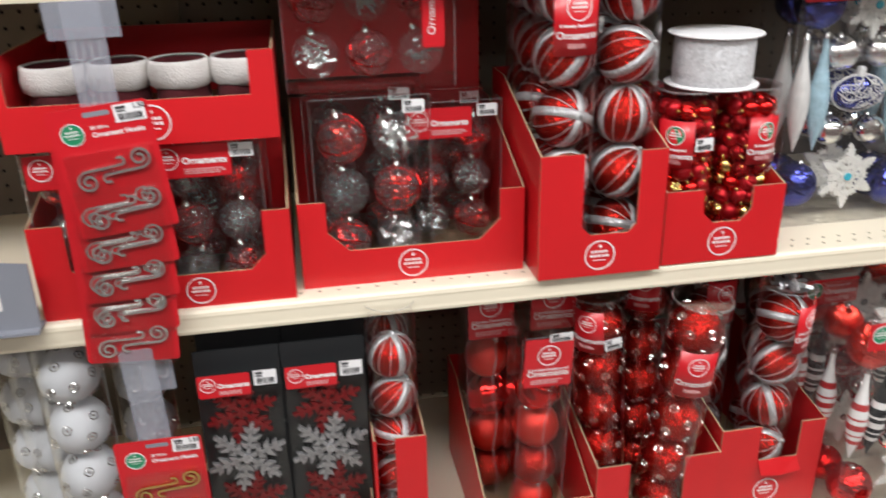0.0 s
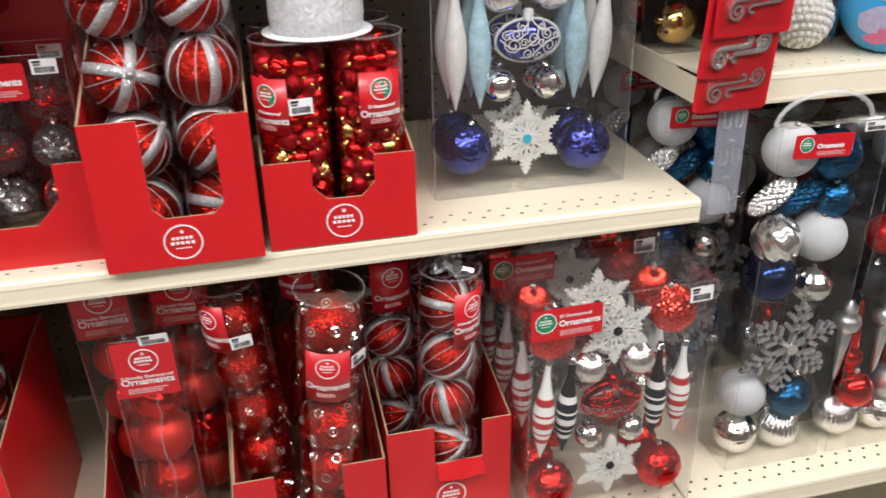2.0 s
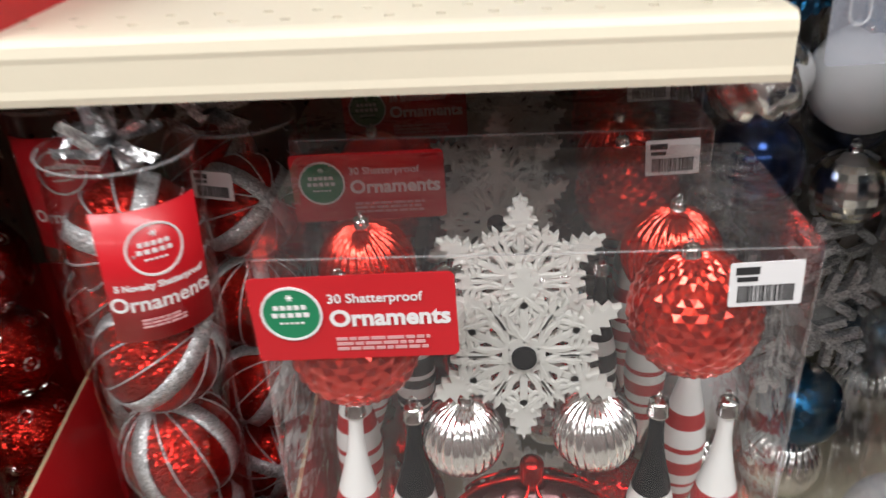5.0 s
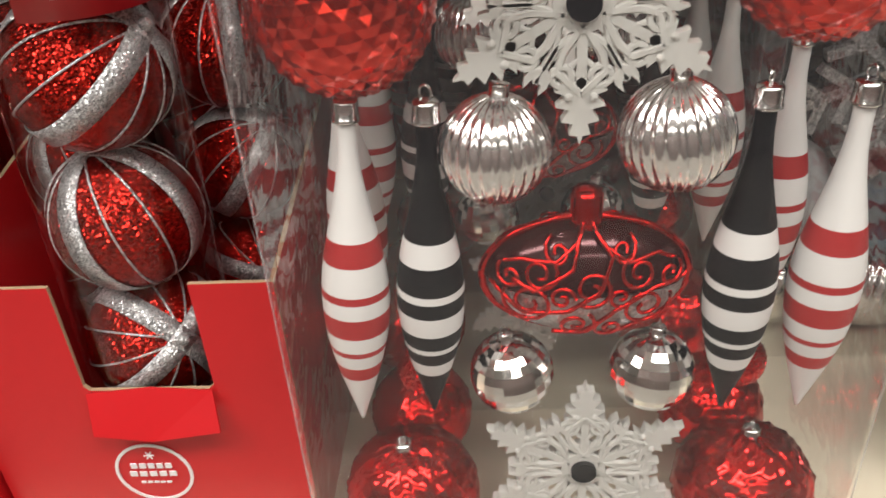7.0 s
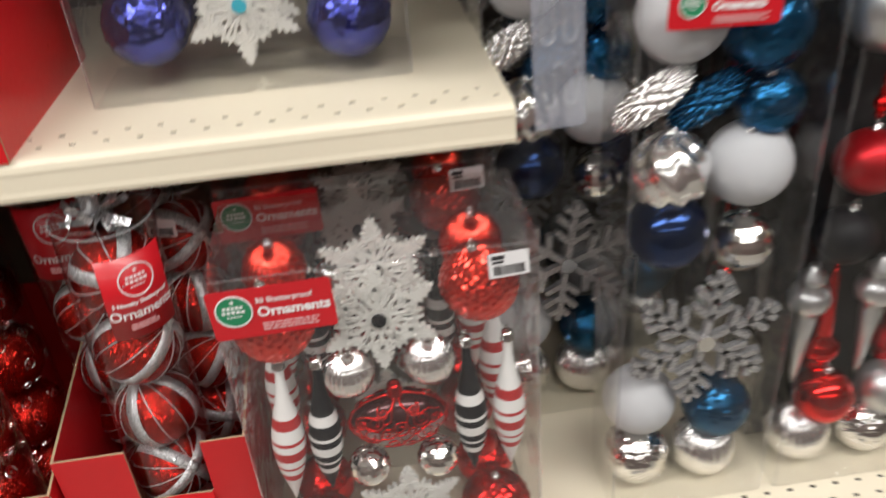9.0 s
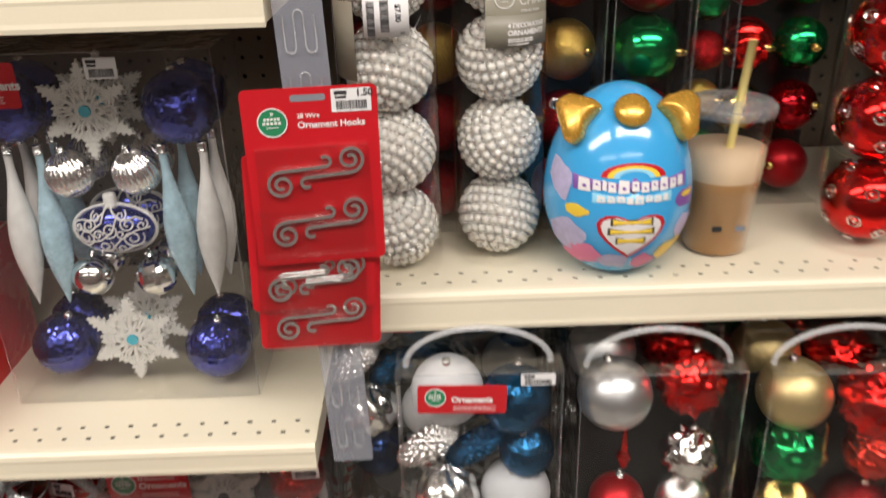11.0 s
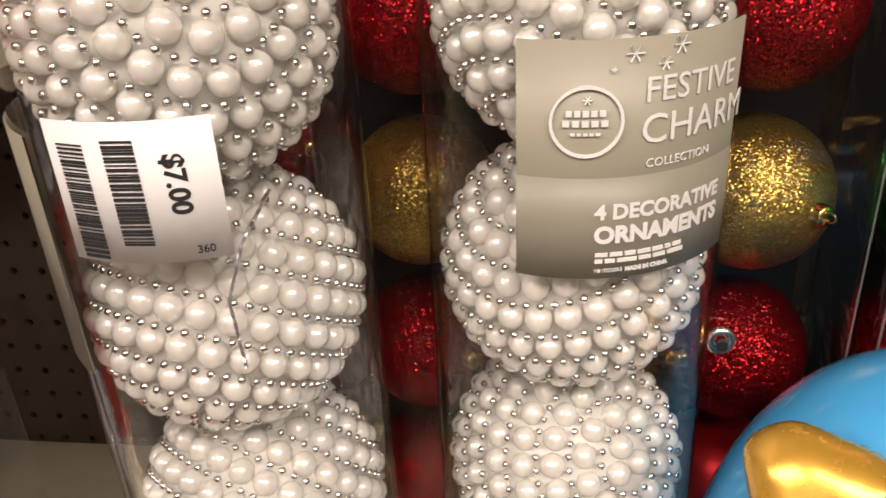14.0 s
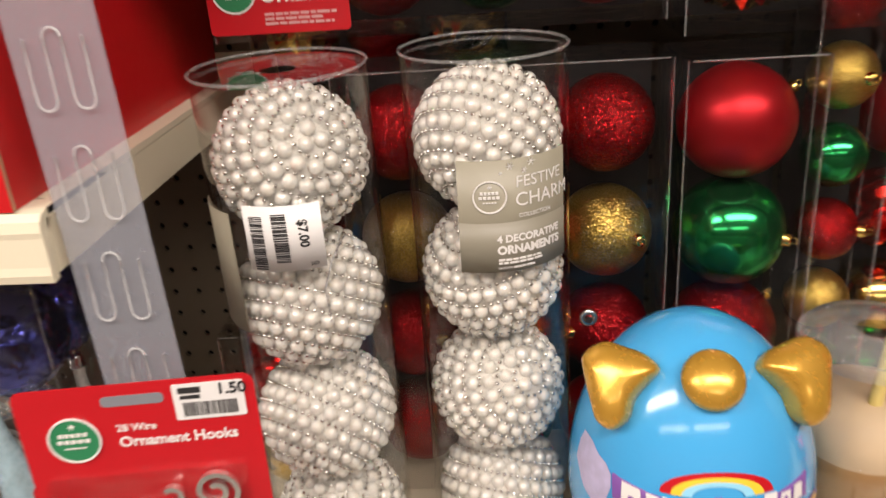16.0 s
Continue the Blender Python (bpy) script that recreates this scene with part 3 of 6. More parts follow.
def striped_ball(parent, x, y, z, r, turn):
    ob = link("bauble", bauble_mesh("smooth", RED_G), parent, pose(x, y, z, *turn) @ Matrix.Scale(r, 4), "red glitter ball with silver glitter ribbons")
    link("ribbon", ribbon_mesh(), ob)
    return ob


def gem_mesh():
    if "gem" not in MESHES:
        s = Soup()
        rr = random.Random(3)
        n = 20
        for k in range(n):
            zz = 1 - 2 * (k + 0.5) / n
            a = k * 2.39996
            q = math.sqrt(1 - zz * zz)
            d = Vector((q * math.cos(a), q * math.sin(a), zz))
            u = d.orthogonal().normalized()
            w = d.cross(u)
            m = 10
            s.tube([d * 1.02 + 0.145 * (math.cos(2 * math.pi * j / m) * u + math.sin(2 * math.pi * j / m) * w) for j in range(m)], 0.026, 4, closed=True)
            s.ball(tuple(d * 1.01), 0.06, 6, 4)
        MESHES["gem"] = s.mesh("rhinestones", [SILVER], False)
    return MESHES["gem"]


def gem_ball(parent, x, y, z, r, mat, label=""):
    ob = link("bauble", bauble_mesh("smooth", mat), parent, pose(x, y, z, RND.uniform(0, 360), RND.uniform(0, 360), 0) @ Matrix.Scale(r, 4), label)
    link("rhinestones", gem_mesh(), ob)
    return ob


def flake_mesh(kind, mat, gem):
    """A six-armed snowflake of radius 1, lying in x and z."""
    key = ("flake", kind, mat.name, gem.name)
    if key in MESHES:
        return MESHES[key]
    s = Soup()
    t = 0.05
    for arm in range(6):
        m = Matrix.Rotation(radians(60 * arm), 3, "Y")

        def put(outline, y0=-t, y1=t):
            n = len(outline)
            v = [m @ Vector((x, y0, z)) for x, z in outline] + [m @ Vector((x, y1, z)) for x, z in outline]
            s.add(v, [tuple(range(n)), tuple(range(2 * n - 1, n - 1, -1))] + [(i, i + n, (i + 1) % n + n, (i + 1) % n) for i in range(n)])

        def bar(a, b, w):
            a, b = Vector((a[0], a[1])), Vector((b[0], b[1]))
            d = (b - a).normalized() * w
            p = Vector((-d.y, d.x))
            put([tuple(a + p), tuple(a - p), tuple(b - p), tuple(b), tuple(b + p)])

        def line(pts, w):
            s.tube([m @ Vector((x, -t * 0.6, z)) for x, z in pts], w, 6)

        if kind == "lace":
            bar((0, 0.05), (0, 0.62), 0.035)
            leaf = [(0, 0.5), (0.06, 0.54), (0.18, 0.60), (0.09, 0.635), (0.17, 0.71), (0.075, 0.735), (0.13, 0.82), (0.05, 0.84), (0.075, 0.92), (0.02, 0.93), (0, 1.0)]
            put(leaf + [(-x, z) for x, z in reversed(leaf[1:-1])])
            for sg in (1, -1):
                line([(0, 0.14), (sg * 0.13, 0.34), (sg * 0.16, 0.47), (0, 0.62)], 0.035)
                line([(sg * (0.13 + 0.07 * math.cos(q)), 0.5 + 0.07 * math.sin(q)) for q in [2 * math.pi * k / 10 for k in range(11)]], 0.028)
                line([(sg * 0.04, 0.2), (sg * 0.17, 0.3), (sg * 0.25, 0.44), (sg * 0.22, 0.53)], 0.028)
                put([(sg * 0.2, 0.5), (sg * 0.25, 0.45), (sg * 0.33, 0.53), (sg * 0.27, 0.54), (sg * 0.29, 0.62), (sg * 0.23, 0.57)][::sg])
                line([(sg * 0.07, 0.43 + 0.0), (0, 0.35), (sg * -0.02, 0.5)], 0.025)
                s.ball(tuple(m @ Vector((sg * 0.085, -t, 0.64))), 0.03, 8, 5)
        elif kind == "plain":
            bar((0, 0), (0, 1.0), 0.045)
            for z0, ln in ((0.35, 0.3), (0.58, 0.3), (0.8, 0.18)):
                for sg in (1, -1):
                    bar((0, z0), (sg * ln * 0.82, z0 + ln * 0.6), 0.042)
        else:
            bar((0, 0), (0, 0.98), 0.05)
            for z0, ln in ((0.25, 0.26), (0.45, 0.33), (0.68, 0.24)):
                for sg in (1, -1):
                    d = Vector((sg * 0.8, 0.6))
                    p = Vector((-d.y, d.x)) * 0.07
                    a, b = Vector((0, z0)), Vector((0, z0)) + d * ln
                    put([tuple(a), tuple(a + d * ln * 0.4 - p), tuple(b), tuple(a + d * ln * 0.4 + p)])
    if kind == "lace":
        s.ring((0, 0), 0.2, 0.11, -t * 1.2, t)
        s.ring((0, 0), 0.30, 0.275, -t * 0.8, t * 0.8)
    s.disc((0, 0), 0.115, -t * 2.2, 0, 1, 18)
    MESHES[key] = s.mesh("snowflake", [mat, gem], False)
    return MESHES[key]


def flake(parent, x, y, z, r, kind="lace", mat=WHITE_FLAKE, gem=BLACK_PAINT, spin=0.0, label=""):
    return link("snowflake", flake_mesh(kind, mat, gem), parent, pose(x, y, z, 0, spin, 0) @ Matrix.Scale(r, 4), label)


def finial_mesh(base, stripe):
    key = ("finial", base.name, stripe.name)
    if key not in MESHES:
        s = Soup()
        bands = ((.19, .24), (.287, .306), (.36, .428), (.478, .502), (.59, .66))
        edges = [0, .03, .06, .12] + [q for pair in bands for q in pair] + [.70, .75, .80, .84, .88, .94, 1.0]

        def rad(q):
            if q < 0.45:
                return 0.006 + 0.092 * math.sin(math.pi / 2 * q / 0.45) ** 1.1
            return 0.026 + 0.072 * (0.5 + 0.5 * math.cos(math.pi * min(1, (q - 0.45) / 0.5)))

        slots = [1 if any(lo <= q < hi for lo, hi in bands) else 0 for q in edges]
        fine = []
        fs = []
        for i in range(len(edges) - 1):
            for k in range(2):
                q = edges[i] + (edges[i + 1] - edges[i]) * k / 2
                fine.append((rad(q), q - 0.5))
                fs.append(slots[i])
        fine.append((rad(1.0), 0.5))
        s.turned(fine, 24, slots=fs)
        MESHES[key] = s.mesh("finial", [base, stripe])
    return MESHES[key]


def finial(parent, x, y, z0, z1, base, stripe, lean=0.0, wide=1.0, label="", cap=SILVER_CAP):
    """A slim drop ornament from its tip z0 to the foot of its cap z1."""
    L = z1 - z0
    ob = link("finial", finial_mesh(base, stripe), parent, pose(x, y, (z0 + z1) / 2, 0, lean, RND.uniform(0, 360)) @ Matrix.Diagonal((L * wide, L * wide, L, 1)), label)
    if cap is not None:
        link("cap", cap_mesh(cap), ob, Matrix.Translation((0, 0, 0.49)) @ Matrix.Diagonal((0.19, 0.19, 0.24, 1)))
    return ob


def fancy_drop_mesh(mat):
    key = ("drop", mat.name)
    if key not in MESHES:
        s = Soup()
        prof = [(0.004, -0.5), (0.03, -0.4), (0.055, -0.1), (0.075, 0.08), (0.06, 0.12), (0.12, 0.17), (0.14, 0.24), (0.12, 0.31), (0.06, 0.35), (0.085, 0.38), (0.085, 0.42), (0.04, 0.46), (0.035, 0.5)]
        s.turned(prof, 20)
        MESHES[key] = s.mesh("finial", [mat])
    return MESHES[key]


def drop(parent, x, y, z0, z1, mat, upside=False):
    L = z1 - z0
    return link("finial", fancy_drop_mesh(mat), parent, pose(x, y, (z0 + z1) / 2, 180 if upside else 0, 0, 0) @ Matrix.Scale(L, 4))


def filigree_mesh(mat):
    """Raised scrolls on the front and back of a flattened onion shape, half width 1."""
    key = ("filigree", mat.name)
    if key not in MESHES:
        s = Soup()

        def on(x, z, side):
            q = max(0.0, 1 - (x * x) / 1.0 - (z * z) / 0.42)
            return (x, side * (0.46 * math.sqrt(q) + 0.02), z)

        for side in (-1, 1):
            for cx, cz, r0, turns, sg, a0 in ((-0.55, -0.05, .2, 1.7, 1, 2.6), (0.52, -0.12, .2, 1.7, -1, 0.4), (-0.12, -0.3, .15, 1.5, -1, 0.8), (0.2, -0.38, .12, 1.4, 1, 2.2),
                                              (-0.45, 0.25, .14, 1.5, -1, 1.0), (0.45, 0.24, .14, 1.5, 1, 2.0), (0.02, 0.12, .16, 1.6, 1, 4.0), (-0.25, 0.02, .1, 1.3, 1, 0), (0.28, 0.02, .1, 1.3, -1, 0),
                                              (-0.28, 0.44, .1, 1.3, 1, 2.0), (0.3, 0.44, .1, 1.3, -1, 1.0), (-0.72, 0.2, .1, 1.3, 1, 2.0), (0.74, 0.18, .1, 1.3, -1, 1.0)):
                pts = []
                for k in range(26):
                    q = k / 25
                    a = a0 + sg * 2 * math.pi * turns * q
                    r = r0 * (1.25 - q)
                    pts.append(on(cx + r * math.cos(a), cz + r * math.sin(a), side))
                s.tube(pts, 0.022, 5)
            for pts in ([(-0.9, 0.1), (-0.6, -0.18), (-0.2, -0.12), (0.1, 0.1), (0.2, 0.4), (0.08, 0.58)], [(0.9, 0.1), (0.6, 0.08), (0.25, -0.12), (-0.05, -0.42), (-0.4, -0.46)],
                        [(-0.08, 0.58), (-0.15, 0.3), (-0.5, 0.08), (-0.75, 0.2)], [(0.75, -0.3), (0.45, -0.36), (0.1, -0.56)], [(-0.04, 0.63), (-0.1, 0.52), (-0.3, 0.36), (-0.62, 0.36), (-0.8, 0.3)], [(0.04, 0.63), (0.12, 0.5), (0.35, 0.34), (0.62, 0.38), (0.8, 0.28)]):
                fine = []
                for i in range(len(pts) - 1):
                    for k in range(5):
                        q = k / 5
                        fine.append(on(pts[i][0] * (1 - q) + pts[i + 1][0] * q, pts[i][1] * (1 - q) + pts[i + 1][1] * q, side))
                s.tube(fine, 0.024, 5)
        s.tube([(0.98 * math.cos(a), 0, 0.63 * math.sin(a)) for a in [2 * math.pi * k / 40 for k in range(40)]], 0.045, 6, closed=True)
        s.turned([(0.2, 0.58), (0.15, 0.64), (0.15, 0.86), (0.13, 0.9), (0.04, 0.92)], 14)
        MESHES[key] = s.mesh("filigree", [mat])
    return MESHES[key]


def filigree_ornament(parent, x, y, z, r, scroll, inner, tall=1.0, dark=DEEP_RED):
    s_key = ("onion", inner.name)
    if s_key not in MESHES:
        s = Soup()
        n = 24
        v, f = [], []
        for i in range(15):
            p = math.pi * i / 14
            for k in range(n):
                a = 2 * math.pi * k / n
                v.append((0.95 * max(0.002, math.sin(p)) * math.cos(a), 0.44 * max(0.002, math.sin(p)) * math.sin(a), -0.6 * math.cos(p)))
        for i in range(14):
            f += [(i * n + k, i * n + (k + 1) % n, (i + 1) * n + (k + 1) % n, (i + 1) * n + k) for k in range(n)]
        s.add(v[:], f[:7 * n], 0)
        s.add(v[:], f[7 * n:], 1)
        MESHES[s_key] = s.mesh("onion", [inner, dark])
    ob = link("onion_ornament", MESHES[s_key], parent, Matrix.Translation((x, y, z)) @ Matrix.Diagonal((r, r, r * tall, 1)), "flattened ornament with raised scrollwork")
    link("filigree", filigree_mesh(scroll), ob)
    return ob


# ---- structure ----
def plain_block(name, mat, x0, x1, y0, y1, z0, z1, label="", category="", kind="structure"):
    s = Soup()
    s.box(x0, x1, y0, y1, z0, z1)
    return tagged(link(name, s.mesh(name, [mat], False)), label, category, "", kind)


plain_block("floor", FLOOR_M, -6, 6, -6, 4, -0.05, 0, "pale worn vinyl tile store floor", "floor")
plain_block("ceiling", CEIL_M, -6, 6, -6, 4, 3.0, 3.05, "pale suspended ceiling of the store", "ceiling")
plain_block("wall_west", WALL_M, -6.1, -6, -6, 4, 0, 3.0, "plain painted store wall", "wall")
plain_block("wall_east", WALL_M, 6, 6.1, -6, 4, 0, 3.0, "plain painted store wall", "wall")
plain_block("wall_north", WALL_M, -6, 6, 4, 4.1, 0, 3.0, "plain painted store wall", "wall")
plain_block("wall_south", WALL_M, -6, 6, -6.1, -6, 0, 3.0, "plain painted store wall", "wall")
plain_block("wall_aisle", DARK_SHELF, -6, 6, -2.3, -2.05, 0, 1.75, "shelving run across the aisle, dim with goods", "shelving")

for lx, ly, watts in LAMPS:
    lampbox = thing("ceiling_light", "white metal fluorescent ceiling light", "ceiling light", (lx, ly, 2.94), "ceiling lights")
    s = Soup()
    s.box(-1.15, 1.15, -0.29, 0.29, 0.004, 0.055)
    link("housing", s.mesh("housing", [WHITE_PAINT], False), lampbox)


def holed_sheet(x0, x1, z0, z1, step, hole, mats, name, flip=None, sides=6):
    """A sheet in x and z (front at y 0) pierced by a grid of round holes."""
    nx, nz = max(1, round((x1 - x0) / step)), max(1, round((z1 - z0) / step))
    dx, dz = (x1 - x0) / nx, (z1 - z0) / nz
    v, f = [], []
    for i in range(nx):
        for j in range(nz):
            cx, cz = x0 + (i + 0.5) * dx, z0 + (j + 0.5) * dz
            n = len(v)
            v += [(cx - dx / 2, 0, cz - dz / 2), (cx + dx / 2, 0, cz - dz / 2), (cx + dx / 2, 0, cz + dz / 2), (cx - dx / 2, 0, cz + dz / 2)]
            for k in range(8):
                a = radians(225 + 45 * k)
                v.append((cx + hole * math.cos(a), 0, cz + hole * math.sin(a)))
            for k in range(4):
                c0, c1 = n + k, n + (k + 1) % 4
                h0, h1, h2 = n + 4 + 2 * k, n + 5 + 2 * k, n + 4 + (2 * k + 2) % 8
                f += [(c0, h1, h0), (c0, c1, h1), (c1, h2, h1)]
            for k in range(8):
                v.append((v[n + 4 + k][0], 0.004, v[n + 4 + k][2]))
            f += [(n + 4 + k, n + 4 + (k + 1) % 8, n + 12 + (k + 1) % 8, n + 12 + k) for k in range(8)]
    return mesh_of(name, v, f, mats, False, None, True)


def shelf(parent, x0, x1, y0, y1, z, lip, label=""):
    """A pressed steel shelf: two rows of slots behind a rolled front lip; top at z."""
    t = 0.004
    s = Soup()
    s.box(x0, x1, y0 + 0.075, y1, z - t, z)
    body = link("shelf", s.mesh("shelf", [CREAM], False), parent, None, label or "cream enamelled steel shelf")
    for xa in (x0, x1 - 0.002):
        s = Soup()
        s.box(xa, xa + 0.002, y0 + 0.007, y1, z - lip + 0.003, z - t - 0.0005)
        link("side_flange", s.mesh("side_flange", [CREAM], False), body)
    # slotted strip near the front
    step = 0.0254
    v, f, sl = [], [], []
    for row, (ya, yb) in enumerate(((0.010, 0.033), (0.033, 0.075))):
        n = int((x1 - x0) / step) + 2
        xs = x0 - (step / 2 if row else 0)
        for i in range(n):
            a, b = max(x0, xs + i * step), min(x1, xs + (i + 1) * step)
            if b - a < 0.001:
                continue
            cx, cy = xs + (i + 0.5) * step, 0.024 if row == 0 else 0.043
            hx, hy = 0.0026, 0.0023
            if cx - hx <= a or cx + hx >= b:
                m = len(v)
                v += [(a, y0 + ya, z), (b, y0 + ya, z), (b, y0 + yb, z), (a, y0 + yb, z)]
                f.append((m, m + 1, m + 2, m + 3))
                continue
            m = len(v)
            v += [(a, y0 + ya, z), (b, y0 + ya, z), (b, y0 + yb, z), (a, y0 + yb, z)]
            hole = [(cx - hx, y0 + cy - hy), (cx + hx, y0 + cy - hy), (cx + hx, y0 + cy + hy), (cx - hx, y0 + cy + hy)]
            v += [(px, py, z) for px, py in hole] + [(px, py, z - 0.0012) for px, py in hole]
            f += [(m + k, m + (k + 1) % 4, m + 4 + (k + 1) % 4, m + 4 + k) for k in range(4)]
            f += [(m + 4 + k, m + 4 + (k + 1) % 4, m + 8 + (k + 1) % 4, m + 8 + k) for k in range(4)]
    link("slotted_strip", mesh_of("slotted_strip", v, f, [CREAM], False, None, True), body)
    # added black strip below the slots, painting the shade seen through them
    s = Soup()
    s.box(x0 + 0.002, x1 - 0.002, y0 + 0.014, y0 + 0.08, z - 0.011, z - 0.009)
    link("slot_shade", s.mesh("slot_shade", [SHADE], False), body)
    prof = [(0.010, 0), (0.004, -0.001), (0.001, -0.004), (0, -0.009), (0.0006, -0.012), (0.0006, -lip + 0.008), (0, -lip + 0.004), (0.001, -lip), (0.006, -lip + 0.001), (0.0065, -0.012), (0.010, -0.004)]
    n = len(prof)
    v = [(xx, y0 + a, z + b) for xx in (x0, x1) for a, b in prof]
    f = [(i, (i + 1) % n, n + (i + 1) % n, n + i) for i in range(n)] + [tuple(reversed(range(n))), tuple(range(n, 2 * n))]
    link("lip", mesh_of("lip", v, f, [CREAM], False), body)
    return body


def bay(x0, x1, shelves, name_label):
    g = thing("gondola_bay", name_label, "shelving", (0, 0, 0), "store shelving bays")
    # sheet coloured as shade, so the pegboard holes show dark
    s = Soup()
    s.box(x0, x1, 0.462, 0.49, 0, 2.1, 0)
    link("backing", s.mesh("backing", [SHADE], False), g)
    link("pegboard", holed_sheet(x0 + 0.012, x1 - 0.012, 0.6, 2.05, 0.0254, 0.0034, [PEG], "pegboard"), g, (0, 0.45, 0), "brown perforated back panel")
    for xx in (x0, x1 - 0.012):
        s = Soup()
        s.box(xx, xx + 0.012, 0.44, 0.462, 0, 2.1)
        link("upright", s.mesh("upright", [PEG], False), g)
    s = Soup()
    s.box(x0 + 0.003, x1 - 0.003, -0.04, 0.462, 0, 0.12)
    link("base", s.mesh("base", [CREAM], False), g)
    for y0, z, lip in shelves:
        shelf(g, x0 + 0.0015, x1 - 0.0015, y0, 0.44, z, lip)
    return g


bay(-1.218, 0.002, ((0.0, 1.15, 0.033), (-0.07, 0.685, 0.036), (0.0, 1.602, 0.034), (-0.07, 0.30, 0.036)), "cream steel store shelving with a pegboard back")
bay(0.002, 0.70, ((0.034, 1.302, 0.042), (-0.07, 0.685, 0.038), (0.034, 1.85, 0.036), (-0.07, 0.30, 0.036)), "cream steel store shelving with a pegboard back")
bay(0.70, 1.9, ((0.034, 1.302, 0.042), (-0.07, 0.685, 0.038), (0.034, 1.85, 0.036), (-0.07, 0.30, 0.036)), "cream steel store shelving with a pegboard back")
bay(-2.8, -1.218, ((0.0, 1.15, 0.033), (-0.07, 0.685, 0.036), (0.0, 1.567, 0.034)), "cream steel store shelving with a pegboard back")


# ---- left bay, lower shelf ----
LOW, MID, TOP, RMID = 0.685, 1.15, 1.602, 1.302


def boxed_set(name, label, x0, y0, z0, w, d, h):
    p = thing(name, label, "ornament pack", (x0, y0, z0), "boxed ornament sets")
    clear_box(p, w, d, h, SET_CLEAR)
    return p


# thirty-piece set in red, white, black and silver
def red_set():
    X, Y, W, D, H = -0.252, -0.062, 0.256, 0.125, 0.378
    p = boxed_set("ornament_set", "clear boxed set of red, white, black and silver ornaments", X, Y, LOW, W, D, H)

    def at(x, z):
        return x - X, z - LOW

    Y0 = 0.028
    for x, z, dy, r, shape, mat in ((-0.213, 0.994, 0.010, 0.0355, "quilt", RED_ORANGE), (-0.039, 1.007, 0.010, 0.0345, "quilt", RED_ORANGE),
                                    (-0.158, 0.938, -0.002, 0.0222, "ribbed", SILVER_RIB), (-0.088, 0.941, -0.002, 0.0226, "ribbed", SILVER_RIB),
                                    (-0.153, 0.824, -0.002, 0.0195, "facet", SILVER), (-0.089, 0.824, -0.002, 0.0195, "facet", SILVER),
                                    (-0.206, 0.739, 0.004, 0.0335, "hammer", RED_SHINE), (-0.036, 0.740, 0.004, 0.0335, "hammer", RED_SHINE),
                                    (-0.196, 0.812, 0.016, 0.0135, "quilt", RED_SHINE), (-0.044, 0.814, 0.016, 0.0135, "quilt", RED_SHINE),
                                    (-0.214, 1.000, 0.078, 0.029, "ribbed", RED_ORANGE), (-0.036, 1.004, 0.078, 0.029, "ribbed", RED_ORANGE),
                                    (-0.206, 0.732, 0.072, 0.029, "hammer", RED_SHINE), (-0.036, 0.734, 0.072, 0.029, "hammer", RED_SHINE)):
        a, b = at(x, z)
        bauble(p, a, Y0 + dy, b, r, shape, mat, SILVER_CAP, (RND.uniform(-4, 4), RND.uniform(-9, 9), RND.uniform(0, 90)))
    for x, lean, dy, base, stripe in ((-0.2205, -4.2, -0.002, WHITE_PAINT, RED_STRIPE), (-0.1875, -2.8, -0.002, BLACK_PAINT, WHITE_PAINT), (-0.055, -0.4, -0.002, BLACK_PAINT, WHITE_PAINT), (-0.0195, -0.4, -0.002, WHITE_PAINT, RED_STRIPE),
                                      (-0.229, -1, 0.066, WHITE_PAINT, RED_STRIPE), (-0.021, 1, 0.066, WHITE_PAINT, RED_STRIPE)):
        a, b = at(x, 0)
        finial(p, a, Y0 + dy, 0.800 - LOW, 0.953 - LOW, base, stripe, lean)
    for x, z, dy, r in ((-0.126, 0.996, -0.008, 0.054), (-0.119, 0.766, -0.006, 0.054), (-0.124, 0.995, 0.066, 0.055)):
        a, b = at(x, z)
        flake(p, a, Y0 + dy, b, r, "lace")
    a, b = at(-0.121, 0.877)
    filigree_ornament(p, a, Y0, b, 0.045, RED_SHINE, SILVER_G, 1.0, WINE)
    pack_label(p, -0.252 - X, -0.157 - X, 1.009 - LOW, 1.054 - LOW, -0.0012, pose(0, 0, 0, 0, -1.2, 0), "Ornaments", "30 Shatterproof", GREEN_INK)
    price_tag(p, -0.036 - X, -0.0012, 1.034 - LOW, 0.032, 0.0225, pose(0, 0, 0, 0, -2.5, 0), "")
    return p


first = red_set()
copy_thing(first, Matrix.Translation((-0.262, 0.085, LOW + 0.001)))
copy_thing(first, Matrix.Translation((-0.250, 0.225, LOW + 0.001)))


# tubes of balls
def ball_tube(name, label, x, y, z0, r, h, balls, lean=(0, 0), group="tubes of balls"):
    """balls: called with the tube and the height of each ball in turn."""
    p = thing(name, label, "ornament tube", pose(x, y, z0, lean[0], lean[1], 0), group)
    clear_tube(p, r + 0.002, h)
    k, z = 0, r + 0.003
    while z + r < h:
        balls(p, k, z, r * 0.97)
        z += 2 * r * 0.985
        k += 1
    return p


TURNS = [(20, 35, 10), (4, 3, 22), (48, 52, 10), (6, -16, -14), (30, 50, 30), (75, 20, 15)]


def striped(p, k, z, r):
    tx = TURNS[(k + int(p.location.x * 100) + 35) % 6]
    striped_ball(p, 0, 0, z, r, tx)


